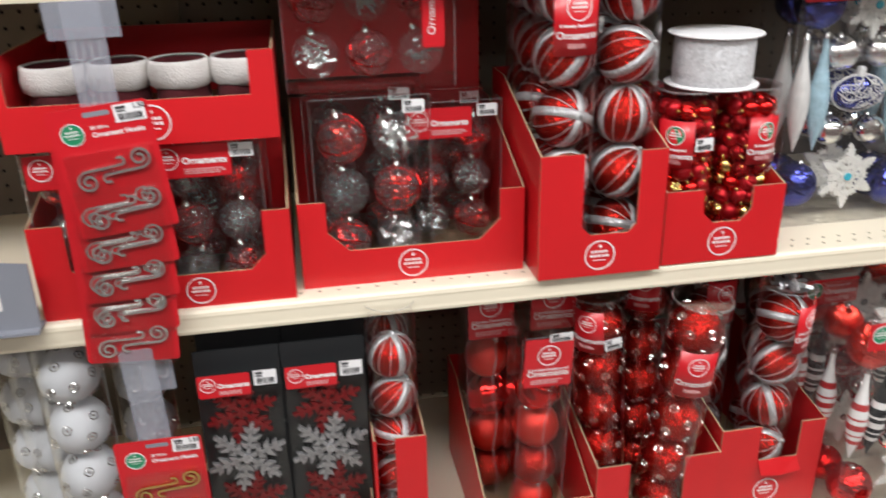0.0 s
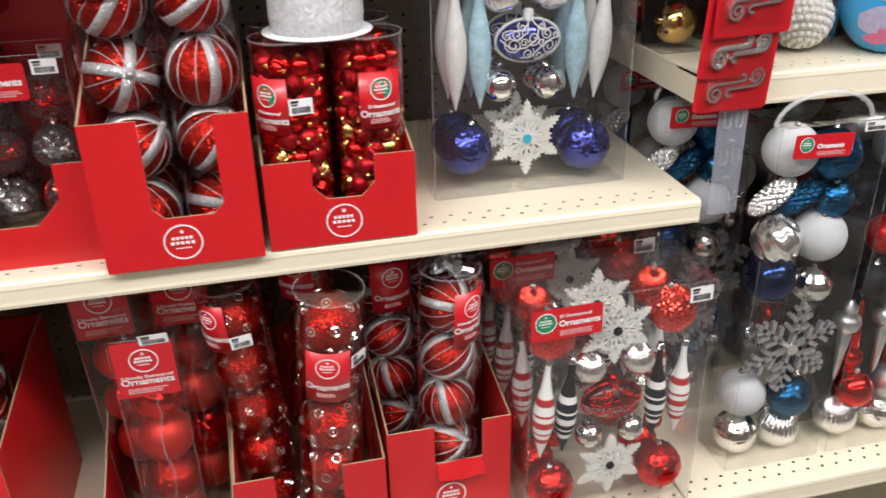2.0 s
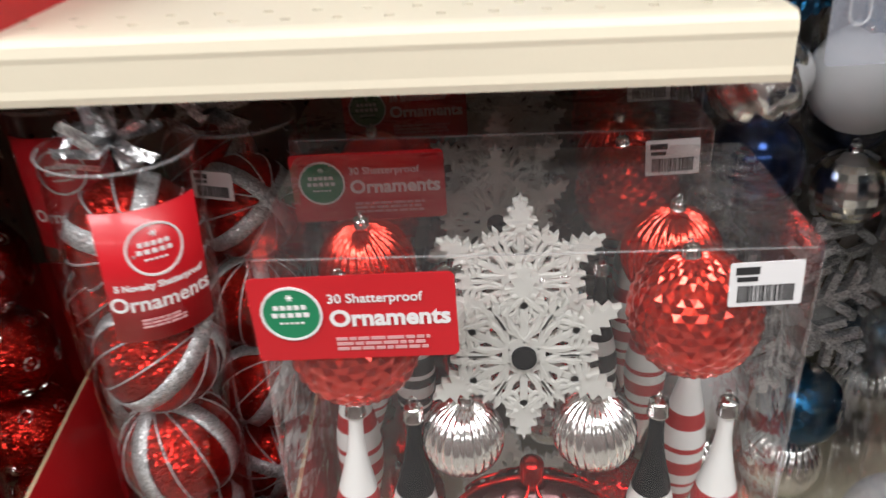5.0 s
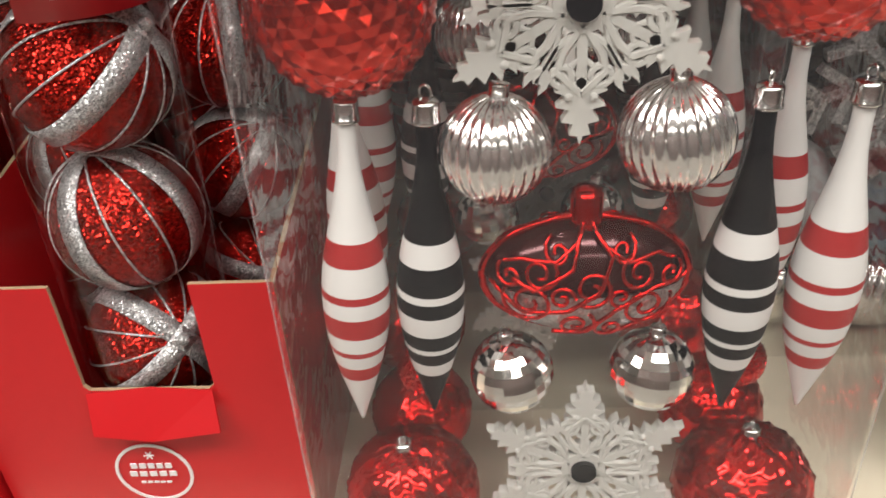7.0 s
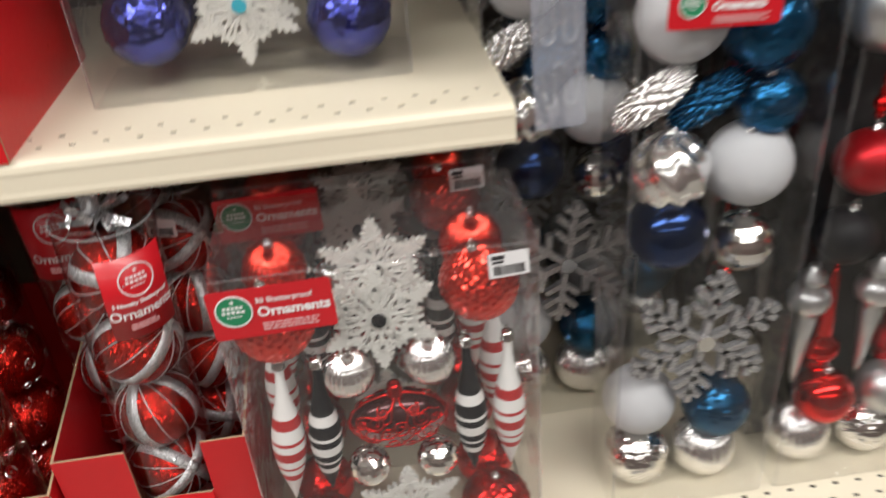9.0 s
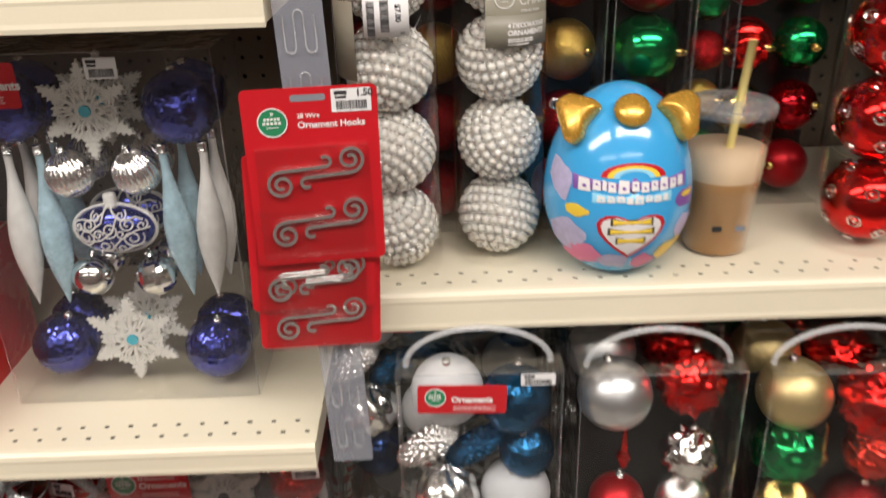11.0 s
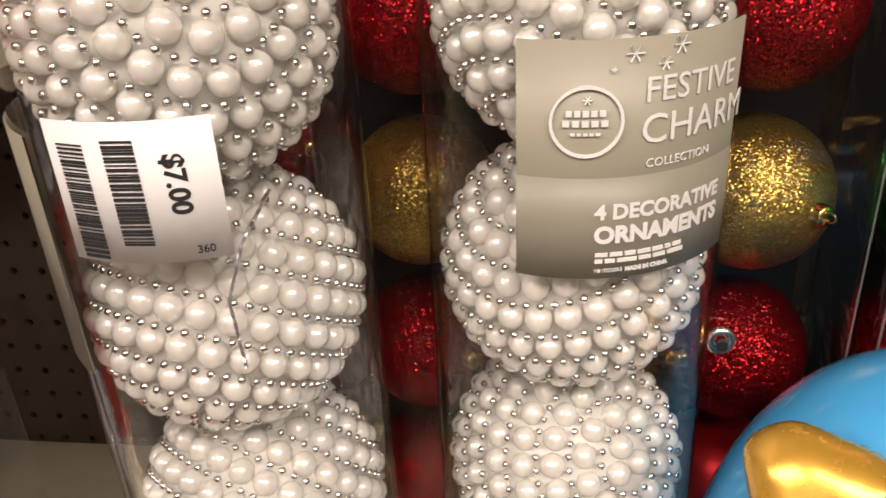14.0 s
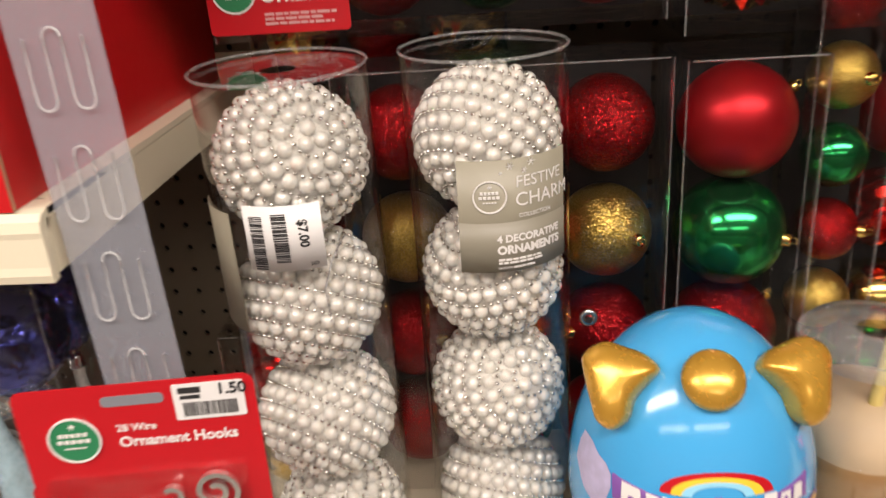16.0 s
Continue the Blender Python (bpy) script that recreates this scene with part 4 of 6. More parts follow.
def dotted(p, k, z, r):
    gem_ball(p, 0, 0, z, r, RED_G)


def whites(p, k, z, r):
    gem_ball(p, 0, 0, z, r, WHITE_FROST)


def wrap_label(parent, r, z0, z1, a0, a1, mat=RED_LABEL, name="label", label="red wrap-round label with white lettering", thick=0.0006):
    """A label bent round a tube, from angle a0 to a1 (degrees, -90 faces the aisle)."""
    n = 14
    v = []
    for k in range(n + 1):
        a = radians(a0 + (a1 - a0) * k / n)
        for rr in (r + 0.0005, r + 0.0005 + thick):
            v += [(rr * math.cos(a), rr * math.sin(a), z0), (rr * math.cos(a), rr * math.sin(a), z1)]
    f = []
    for k in range(n):
        i, j = 4 * k, 4 * k + 4
        f += [(i + 2, j + 2, j + 3, i + 3), (i, i + 1, j + 1, j), (i + 1, i + 3, j + 3, j + 1), (i, j, j + 2, i + 2)]
    return link(name, mesh_of(name, v, f, [mat], True), parent, None, label)


def bend(ob, r, x_mid=0.0):
    """Wraps a flat mesh that faces -y round a tube of radius r."""
    me = ob.data
    m = ob.matrix_basis.copy()
    for vert in me.vertices:
        q = m @ vert.co
        a = (q.x - x_mid) / r
        rr = r - q.y
        vert.co = (rr * math.sin(a), -rr * math.cos(a), q.z)
    ob.matrix_basis = Matrix.Rotation(0, 4, "Z")
    return ob


def tube_label(p, r, z0, z1, facing, half, lines, disc=None):
    """facing: degrees round from straight at the aisle; lines: (text, size, height share)."""
    lab = wrap_label(p, r, z0, z1, -90 + facing - half, -90 + facing + half)
    h = z1 - z0
    turn = Matrix.Rotation(radians(facing), 4, "Z")
    for text, size, share in lines:
        w = words("lettering", text, size, WHITE_INK, lab, (0, 0, z0 + h * share), "CENTER", 0.0002)
        bend(w, r + 0.0014)
        w.matrix_basis = turn
    e = emblem(lab, 0, 0, 0, h * 0.2, disc, at=Matrix.Translation((0, 0, z0 + h * 0.7)))
    e.data = e.data.copy()
    bend(e, r + 0.0014)
    e.matrix_basis = turn
    f = fine_print(lab, -0.014, 0.014, z0 + h * 0.18, 3, 0.0012, 0)
    bend(f, r + 0.0014)
    f.matrix_basis = turn
    return lab


def tag_on_tube(p, r, z, facing):
    turn = Matrix.Rotation(radians(facing), 4, "Z") @ Matrix.Translation((-0.013, -r - 0.003, z))
    price_tag(p, 0, 0, 0, 0.027, 0.018, turn)


# novelty tubes in their tray
torn = display_box(-0.436, -0.262, -0.02, 0.30, LOW, 0.182, (-0.371, -0.303), 0.118, 0.22, label="torn open red cardboard tray of striped ball tubes", chamfer=0.003)
s = Soup()
fold = [(0.066, -0.0006, 0.117), (0.100, -0.0010, 0.121), (0.132, -0.0006, 0.118), (0.135, -0.0105, 0.098), (0.100, -0.0120, 0.094), (0.068, -0.0100, 0.096)]
s.add([(x, y, z) for x, y, z in fold] + [(x, y - 0.0012, z + 0.0006) for x, y, z in fold],
      [(0, 1, 4, 5), (1, 2, 3, 4), (11, 10, 7, 6), (10, 9, 8, 7), (0, 6, 7, 1), (1, 7, 8, 2), (2, 8, 9, 3), (3, 9, 10, 4), (4, 10, 11, 5), (5, 11, 6, 0)])
link("torn_flap", s.mesh("torn_flap", [RED_CARD], False), torn, None, "torn flap of board folded outward")
tube_a = ball_tube("ball_tube", "clear tube of red glitter balls with silver ribbons", -0.350, 0.024, LOW + 0.004, 0.0385, 0.40, striped, (0.5, 2.0))
tube_label(tube_a, 0.0405, 0.303, 0.380, 36, 40, (("Ornaments", 0.0125, 0.22), ("5 Novelty Shatterproof", 0.0052, 0.40)))
tube_b = ball_tube("ball_tube", "clear tube of red glitter balls with silver ribbons", -0.312, 0.108, LOW + 0.004, 0.036, 0.385, striped, (0, 2))
tag_on_tube(tube_b, 0.036, 0.345, -12)
tube_c = ball_tube("ball_tube", "clear tube of red glitter balls with silver ribbons", -0.402, 0.115, LOW + 0.004, 0.036, 0.40, striped, (0, -1))
tube_label(tube_c, 0.038, 0.31, 0.385, 10, 46, (("Ornaments", 0.012, 0.22),))
ball_tube("ball_tube", "clear tube of red glitter balls with silver ribbons", -0.352, 0.2, LOW + 0.004, 0.036, 0.39, striped)


# tinsel bow on top of a tube
def bow(x, y, z, r):
    b = thing("tinsel_bow", "crumpled silver tinsel bow on the tube top", "bow", (x, y, z))
    s = Soup()
    rr = random.Random(9)
    for k in range(22):
        a, e = rr.uniform(0, 6.28), rr.uniform(-0.3, 1.1)
        d = Vector((math.cos(a) * math.cos(e), math.sin(a) * math.cos(e), math.sin(e)))
        q = d.orthogonal().normalized() * 0.003
        m = Vector((rr.uniform(-1, 1), rr.uniform(-1, 1), rr.uniform(-1, 1))) * 0.3 * r
        pts = [Vector((0, 0, 0)), d * r * 0.5 + m, d * r * rr.uniform(0.8, 1.1)]
        v = []
        for p in pts:
            v += [p - q, p + q]
        s.add(v, [(0, 1, 3, 2), (2, 3, 5, 4)])
    tagged(link("tinsel", s.mesh("tinsel", [SILVER_GB], False), b), kind="stuff")


bow(-0.337, 0.02, LOW + 0.408, 0.032)
bow(-0.312, 0.11, LOW + 0.392, 0.03)

# jewelled tubes in their tray
display_box(-0.641, -0.442, -0.032, 0.30, LOW, 0.155, (-0.589, -0.50), 0.034, 0.2, label="red cardboard tray holding jewelled ball tubes")
tube_d = ball_tube("ball_tube", "clear tube of red glitter balls set with rhinestones", -0.519, 0.020, LOW + 0.006, 0.0405, 0.412, dotted, (5.0, 3.5))
tube_label(tube_d, 0.0425, 0.270, 0.345, -10, 38, (("Ornaments", 0.0125, 0.22),))
tag_on_tube(tube_d, 0.0425, 0.318, 44)
tube_e = ball_tube("ball_tube", "clear tube of red glitter balls set with rhinestones", -0.590, 0.078, LOW + 0.004, 0.0385, 0.40, dotted, (2, -4.0))
tube_label(tube_e, 0.0405, 0.315, 0.385, -45, 34, (("Ornaments", 0.0115, 0.22),))
tag_on_tube(tube_e, 0.0405, 0.322, 8)
tube_f = ball_tube("ball_tube", "clear tube of red glitter balls set with rhinestones", -0.515, 0.13, LOW + 0.004, 0.0385, 0.43, dotted)
tube_label(tube_f, 0.0405, 0.34, 0.41, -25, 34, (("Ornaments", 0.0115, 0.22),))
ball_tube("ball_tube", "clear tube of red glitter balls set with rhinestones", -0.6, 0.2, LOW + 0.004, 0.0385, 0.42, dotted)


# flat boxes of red balls in their tray
def red_ball_box(x, y, tip, lean, w=0.077, h=0.372, kinds=0):
    p = thing("ornament_box", "slim clear box of large red balls, leaning in its tray", "ornament pack", pose(x, y, LOW + 0.010, tip, lean, 0), "slim boxes of red balls")
    clear_box(p, w, 0.078, h)
    for k in range(4):
        shape, mat = (("smooth", RED_BALL), ("smooth", RED_G), ("smooth", RED_BALL), ("swirl", RED_SHINE))[(k + kinds) % 4]
        bauble(p, w / 2 + 0.001, 0.039, 0.042 + 0.0735 * k, 0.0355, shape, mat, SILVER_CAP, (RND.uniform(-25, 25), RND.uniform(-25, 25), RND.uniform(0, 360)))
    s = Soup()
    s.tube([(w * 0.55 + 0.004 * math.sin(q * 1.7), -0.0006, 0.01 + (h - 0.1) * q / 9) for q in range(10)], 0.0011, 5)
    link("crease", s.mesh("crease", [CREASE]), p)
    tall_label(p, 0.004, w - 0.003, h - 0.083, h - 0.002, -0.0012, None, "Ornaments", "5 Novelty Shatterproof")
    price_tag(p, w * 0.5, -0.002, h - 0.008, 0.033, 0.015, pose(0, 0, 0, 8, -2, 0))
    return p


display_box(-0.811, -0.645, -0.032, 0.30, LOW, 0.105, (-0.778, -0.677), 0.050, 0.2, label="red cardboard tray holding slim boxes of red balls", mark_at=-0.724)
red_ball_box(-0.760, 0.012, 4.5, 0.5)
red_ball_box(-0.806, 0.102, 2.0, -1.5, h=0.40, kinds=1)
red_ball_box(-0.724, 0.104, 2.0, 1.0, h=0.405, kinds=2)
red_ball_box(-0.765, 0.196, 0, 0, h=0.4, kinds=3)

# one more striped tube in a tray
display_box(-0.972, -0.898, -0.032, 0.30, LOW, 0.255, (-0.968, -0.942), 0.10, 0.28, mark=False, chamfer=0.003, label="red cardboard tray with one striped ball tube")
ball_tube("ball_tube", "clear tube of deep red balls with silver ribbons", -0.937, 0.012, LOW + 0.004, 0.033, 0.445, striped)
ball_tube("ball_tube", "clear tube of deep red balls with silver ribbons", -0.937, 0.085, LOW + 0.004, 0.033, 0.435, striped)


# snowflake packs on black cards
def flake_pack(x, y, rise):
    p = thing("snowflake_pack", "black card pack of red and silver glitter snowflakes", "ornament pack", pose(x, y, LOW + rise, -2, 0, 0), "snowflake packs")
    plate(0, 0.112, 0.0, 0.395, 0.016, BLACK_CARD, "card", p, r=0.002, thick=0.002)
    s = Soup()
    s.box(0.002, 0.110, 0.0, 0.0155, 0.001, 0.36)
    link("clear_sleeve", s.mesh("clear_sleeve", [CLEAR], False), p)
    for z, mat in ((0.303, RED_FLAKE), (0.233, SILVER_FL), (0.158, RED_FLAKE), (0.095, SILVER_FL), (0.045, RED_FLAKE)):
        flake(p, 0.056, 0.008 - 0.003 * (mat is SILVER_FL), z, 0.056 if mat is SILVER_FL else 0.05, "leafy", mat, mat, 12)
    pack_label(p, 0.004, 0.072, 0.334, 0.367, -0.0012, None, "Ornaments", "", None)
    price_tag(p, 0.077, -0.0015, 0.346, 0.03, 0.022)
    return p


display_box(-1.215, -0.976, -0.035, 0.30, LOW, 0.14, (-1.19, -1.0), 0.05, 0.2, label="red cardboard tray holding snowflake packs")
for fx in (-1.200, -1.086):
    for k in range(4):
        flake_pack(fx + 0.003 * k, -0.018 + 0.026 * k, 0.005 + 0.018 * k)

# white balls in tubes
for wx, wy in ((-1.366, 0.05), (-1.43, 0.13), (-1.30, 0.16), (-1.452, 0.135)):
    ball_tube("ball_tube", "clear tube of frosted white balls set with rhinestones", wx, wy, LOW, 0.041, 0.43, whites)


# clip strips with hook cards
def clip_strip(x, y, z0, z1, lean=0.0):
    st = thing("clip_strip", "hazy clear plastic merchandising strip with hook tabs", "clip strip", pose(x, y, z0, 0, lean, 0), "clip strips")
    h = z1 - z0
    plate(-0.0205, 0.0205, 0, h, 0, HAZE, "strip", st, r=0.003, thick=0.0012)
    z = 0.02
    while z < h - 0.04:
        s = Soup()
        pts = []
        for cx, up in ((-0.0085, 1), (0.0085, 1)):
            arc = [(cx + 0.0045 * math.cos(radians(a)), 0, z + 0.004 + 0.0045 * math.sin(radians(a))) for a in range(180, 361, 30)]
            s.tube([(cx - 0.0045, -0.001, z + 0.030)] + [(a, -0.002, c) for a, b, c in arc] + [(cx + 0.0045, -0.001, z + 0.030)], 0.0007, 5)
        arc = [(0.0040 * math.cos(radians(a)), -0.001, z + 0.030 + 0.004 * math.sin(radians(a))) for a in range(180, -1, -30)]
        s.tube(arc, 0.0007, 5)
        link("hook_tab", s.mesh("hook_tab", [HANDLE_M]), st)
        z += 0.0505
    return st


def scroll_hook(s, x, z, L, r, flip, slot=0):
    """A flat S hook: a bar with a spiral at one end and a crook at the other."""
    sg = -1 if flip else 1
    pts = []
    for k in range(30):
        q = k / 29
        a = math.pi / 2 + 2 * math.pi * 1.6 * (1 - q)
        rr = r * (0.22 + 0.78 * q)
        pts.append((x + sg * rr * math.cos(a), 0, z + sg * rr * math.sin(a)))
    pts.append((x + sg * 0.5 * L, 0, z + sg * 1.08 * r))
    for k in range(9):
        a = -math.pi / 2 + 1.25 * math.pi * k / 8
        pts.append((x + sg * (L + 0.36 * r * math.cos(a)), 0, z + sg * (1.55 * r + 0.36 * r * math.sin(a))))
    n = len(pts)
    hw = 0.0014
    v, f = [], []
    for i in range(n):
        a, b = Vector(pts[max(0, i - 1)]), Vector(pts[min(n - 1, i + 1)])
        d = (b - a).normalized()
        w = Vector((-d.z, 0, d.x)) * hw
        p = Vector(pts[i])
        v += [p - w + Vector((0, -0.0035, 0)), p + w + Vector((0, -0.0035, 0)), p + w, p - w]
    for i in range(n - 1):
        f += [(4 * i + k, 4 * i + (k + 1) % 4, 4 * i + 4 + (k + 1) % 4, 4 * i + 4 + k) for k in range(4)]
    f += [(0, 1, 2, 3), (4 * n - 1, 4 * n - 2, 4 * n - 3, 4 * n - 4)]
    s.add(v, f, slot)


def hook_card(x, y, z_top, metal, lean=0.0, w=0.112, h=0.158, turn=0.0):
    """Top left corner at x, z_top."""
    c = thing("hook_card", "red hanging card of scrolled wire ornament hooks", "hook card", pose(x, y, z_top, 0, lean, turn), "hook cards")
    s = Soup()
    r = 0.005
    pts = []
    for cx, cz, a0 in ((w - r, -r, 0),):
        pts += [(cx + r * math.cos(radians(a0 + q)), cz + r * math.sin(radians(a0 + q))) for q in (0, 30, 60, 90)]
    pts += [(w * 0.62, 0), (w * 0.62, 0), (w * 0.38, 0)]
    for cx, cz, a0 in ((r, -r, 90), (r, -h + r, 180), (w - r, -h + r, 270)):
        pts += [(cx + r * math.cos(radians(a0 + q)), cz + r * math.sin(radians(a0 + q))) for q in (0, 30, 60, 90)]
    s.slab(pts, 0, 0.0008)
    card = link("card", s.mesh("card", [RED_LABEL], False), c)
    plate(w * 0.36, w * 0.62, -0.0115, -0.006, -0.0003, GREY_TAG, "hang_slot", card, r=0.002, thick=0.0004)
    emblem(card, w * 0.22, -0.0008, -0.028, 0.0125, GREEN_INK)
    words("lettering", "28 Wire", 0.0055, WHITE_INK, card, (w * 0.4, -0.0004, -0.0265), bold=0.0001)
    words("lettering", "Ornament Hooks", 0.0078, WHITE_INK, card, (w * 0.4, -0.0004, -0.0355), bold=0.0002)
    price_tag(card, w * 0.66, -0.0007, -0.022, 0.033, 0.0195, pose(0, 0, 0, 0, 0, 0), "1.50")
    s = Soup()
    for row in range(2):
        zc = -0.072 - 0.046 * row
        scroll_hook(s, 0.027, zc - 0.0100, 0.038, 0.0122, False)
        scroll_hook(s, 0.086, zc + 0.0100, 0.038, 0.0122, True)
    link("wire_hooks", s.mesh("wire_hooks", [metal], False), c, (0, -0.0012, 0), "shiny scrolled wire hooks")
    s = Soup()
    s.slab([(0.008, -0.05), (0.102, -0.05), (0.104, -0.15), (0.006, -0.15)][::-1], -0.0062, -0.0001)
    link("blister", mesh_of("blister", s.v, s.f, [CLEAR], False, None, True), c)
    return c


clip_strip(0.038, 0.008, 1.122, 1.86, -1.5)
for k, (cx, cz) in enumerate(((-0.024, 1.522), (-0.030, 1.466), (-0.028, 1.423))):
    hook_card(cx, -0.020 + 0.005 * k, cz, HOOK_M, 3.0 if k else 0.5, h=0.150 if k else 0.158, turn=8)

west_strip = clip_strip(-1.240, -0.016, 1.05, 1.535, -1.5)
plate(-0.038, 0.038, 0.446, 0.486, -0.0016, HAZE, "header", west_strip, r=0.002, thick=0.0012, label="wide hazy plastic header of the strip")
for k in range(5):
    hook_card(-1.303 - 0.0013 * k, -0.046 + 0.0045 * k, 1.424 - 0.0425 * k, HOOK_M, -5.8 + 2.2 * k, w=0.109, h=0.148)
clip_strip(-1.246, -0.030, 0.74, 1.12, -2)
hook_card(-1.299, -0.062, 1.007, GOLD, -0.5, w=0.107)


# ---- left bay, middle shelf ----
def six_pack(x, y, z, cols, rows, r, flip=0, label_at=None, lean=0.0, tag=True):
    """A flat clear box of red and clear balls."""
    w, h, d = cols * 2.25 * r + 0.012, rows * 2.3 * r + 0.03, 2 * r + 0.012
    p = thing("ornament_box", "flat clear box of red and clear foil-filled balls", "ornament pack", pose(x, y, z, 0, lean, 0), "flat boxes of clear balls")
    clear_box(p, w, d, h)
    for i in range(cols):
        for j in range(rows):
            bx, bz = 0.006 + (i + 0.5) * 2.25 * r, 0.006 + (j + 0.5) * 2.3 * r
            if (i + j + flip) % 2:
                ob = bauble(p, bx, d / 2, bz, r, "smooth", BALL_CLEAR, SILVER_CAP, label="clear ball filled with silver foil")
                link("foil", shard_mesh(SILVER_FOIL), ob)
            else:
                ob = bauble(p, bx, d / 2, bz, r, "smooth", BALL_CLEAR, SILVER_CAP, label="clear ball filled with red foil")
                link("foil", shard_mesh(RED_ORANGE if (i + j) % 3 else RED_SHINE), ob)
                s = Soup()
                for q in range(4):
                    m = Matrix.Rotation(radians(q * 47 + 20), 3, "X") @ Matrix.Rotation(radians(q * 61), 3, "Z")
                    s.tube([m @ Vector((math.cos(a), math.sin(a), 0)) * 1.0 for a in [2 * math.pi * t / 28 for t in range(28)]], 0.03, 4, closed=True)
                link("scroll_lines", s.mesh("scroll_lines", [RED_SHINE]), ob)
    if label_at:
        pack_label(p, label_at[0], label_at[0] + 0.092, label_at[1], label_at[1] + 0.042, -0.0012, None, "Ornaments", "", None)
    if tag:
        price_tag(p, w - 0.036, -0.0015, h - 0.022, 0.028, 0.017)
    return p


display_box(-1.367, -1.056, 0.012, 0.29, MID, 0.124, (-1.325, -1.090), 0.046, 0.17, mark_at=-1.175, label="red cardboard tray of flat clear ornament boxes")
six_pack(-1.36, 0.018, MID + 0.004, 2, 3, 0.0265, 0, (0.006, 0.165))
six_pack(-1.215, 0.018, MID + 0.004, 2, 3, 0.0265, 1, (0.004, 0.168))
six_pack(-1.35, 0.092, MID + 0.004, 2, 3, 0.0265, 1, (0.01, 0.17))
six_pack(-1.21, 0.092, MID + 0.004, 2, 3, 0.0265, 0, (0.01, 0.17))
s = Soup()
s.box(-1.362, -1.06, 0.175, 0.295, MID + 0.004, MID + 0.217)
tagged(link("carton", s.mesh("carton", [RED_CARD], False)), "closed red cardboard carton behind the ornament boxes", "carton")


# stockings with plush cuffs in the upper tray
display_box(-1.365, -1.057, 0.002, 0.29, MID + 0.219, 0.104, (-1.352, -1.086), 0.053, 0.10, chamfer=0.002, mark_at=-1.2, label="red cardboard tray of plush-cuffed stockings")
for k in range(4):
    st = thing("stocking", "dark red felt stocking with a white plush cuff", "stocking", pose(-1.315 + 0.072 * k, 0.075 + 0.006 * (k % 2), MID + 0.2225, 0, 0, 10 * k), "plush stockings")
    s = Soup()
    rr = random.Random(k)
    s.turned([(0.03, 0.0), (0.034, 0.03), (0.031, 0.058), (0.0322, 0.081), (0.0305, 0.081), (0.029, 0.05), (0.027, 0.02), (0.004, 0.015)], 20, shape=lambda a, i: 1 + 0.08 * math.sin(3 * a + k), cap=False)
    link("sock", s.mesh("sock", [FELT]), st)
    s = Soup()
    prof = [(0.031, 0.050), (0.0365, 0.054), (0.038, 0.066), (0.0365, 0.080), (0.034, 0.084), (0.0325, 0.082)]
    s.turned(prof, 36, shape=lambda a, i: 1 + 0.05 * noise.noise(Vector((math.cos(a) * 3, math.sin(a) * 3, i + 9 * k))), cap=False)
    link("cuff", s.mesh("cuff", [FUR]), st, None, "white plush cuff")

# wide tray with flat boxes piled high
display_box(-1.046, -0.744, 0.034, 0.27, MID, 0.120, (-1.010, -0.778), 0.050, 0.20, mark_at=-0.898, label="wide red cardboard tray of flat ornament boxes", chamfer=0.028)
six_pack(-1.022, 0.040, MID + 0.004, 2, 3, 0.0315, 0)
six_pack(-0.892, 0.11, MID + 0.004, 2, 3, 0.0275, 1, (0.0, 0.17))
six_pack(-1.03, 0.118, MID + 0.004, 2, 3, 0.0315, 1)
six_pack(-0.90, 0.19, MID + 0.004, 2, 3, 0.0275, 0)
top_pack = six_pack(-1.045, 0.06, MID + 0.256, 3, 2, 0.030, 1, None)
vl = plate(0, 0.028, 0, 0.11, 0, RED_LABEL, "label", top_pack, Matrix.Translation((0.172, -0.0015, 0.05)), "red card label with white lettering")
vw = words("lettering", "Ornaments", 0.014, WHITE_INK, vl, Matrix.Translation((0.019, -0.0006, 0.015)) @ pose(0, 0, 0, 0, -90, 0))
s = Soup()
s.box(-1.046, -0.83, 0.16, 0.29, MID + 0.256, MID + 0.40)
tagged(link("carton", s.mesh("carton", [RED_CARD], False)), "closed red cardboard carton on stacked packs", "carton")
s = Soup()
s.box(-0.85, -0.76, 0.24, 0.40, MID + 0.002, MID + 0.38)
tagged(link("carton", s.mesh("carton", [RED_CARD], False)), "tall red cardboard carton against the pegboard", "carton")
s = Soup()
s.box(-0.972, -0.862, 0.205, 0.28, MID + 0.402, MID + 0.44)
tagged(link("carton", s.mesh("carton", [BLACK_CARD], False)), "flat black carton on the pile", "carton")

# tall tray of striped tubes
display_box(-0.736, -0.562, -0.010, 0.26, MID, 0.173, (-0.677, -0.600), 0.060, 0.24, mark_at=-0.650, label="tall red cardboard tray of striped ball tubes", chamfer=0.012)
t1 = ball_tube("ball_tube", "clear tube of red glitter balls with silver ribbons", -0.690, 0.052, MID + 0.004, 0.0405, 0.425, striped)
tube_label(t1, 0.0425, 0.29, 0.375, 5, 42, (("Ornaments", 0.0125, 0.22), ("5 Novelty Shatterproof", 0.0052, 0.40)))
tag_on_tube(t1, 0.043, 0.315, 62)
ball_tube("ball_tube", "clear tube of red glitter balls with silver ribbons", -0.605, 0.052, MID + 0.004, 0.0405, 0.425, striped)
ball_tube("ball_tube", "clear tube of red glitter balls with silver ribbons", -0.690, 0.14, MID + 0.004, 0.0405, 0.41, striped)
t2 = ball_tube("ball_tube", "clear tube of red glitter balls with silver ribbons", -0.605, 0.14, MID + 0.004, 0.0405, 0.41, striped)
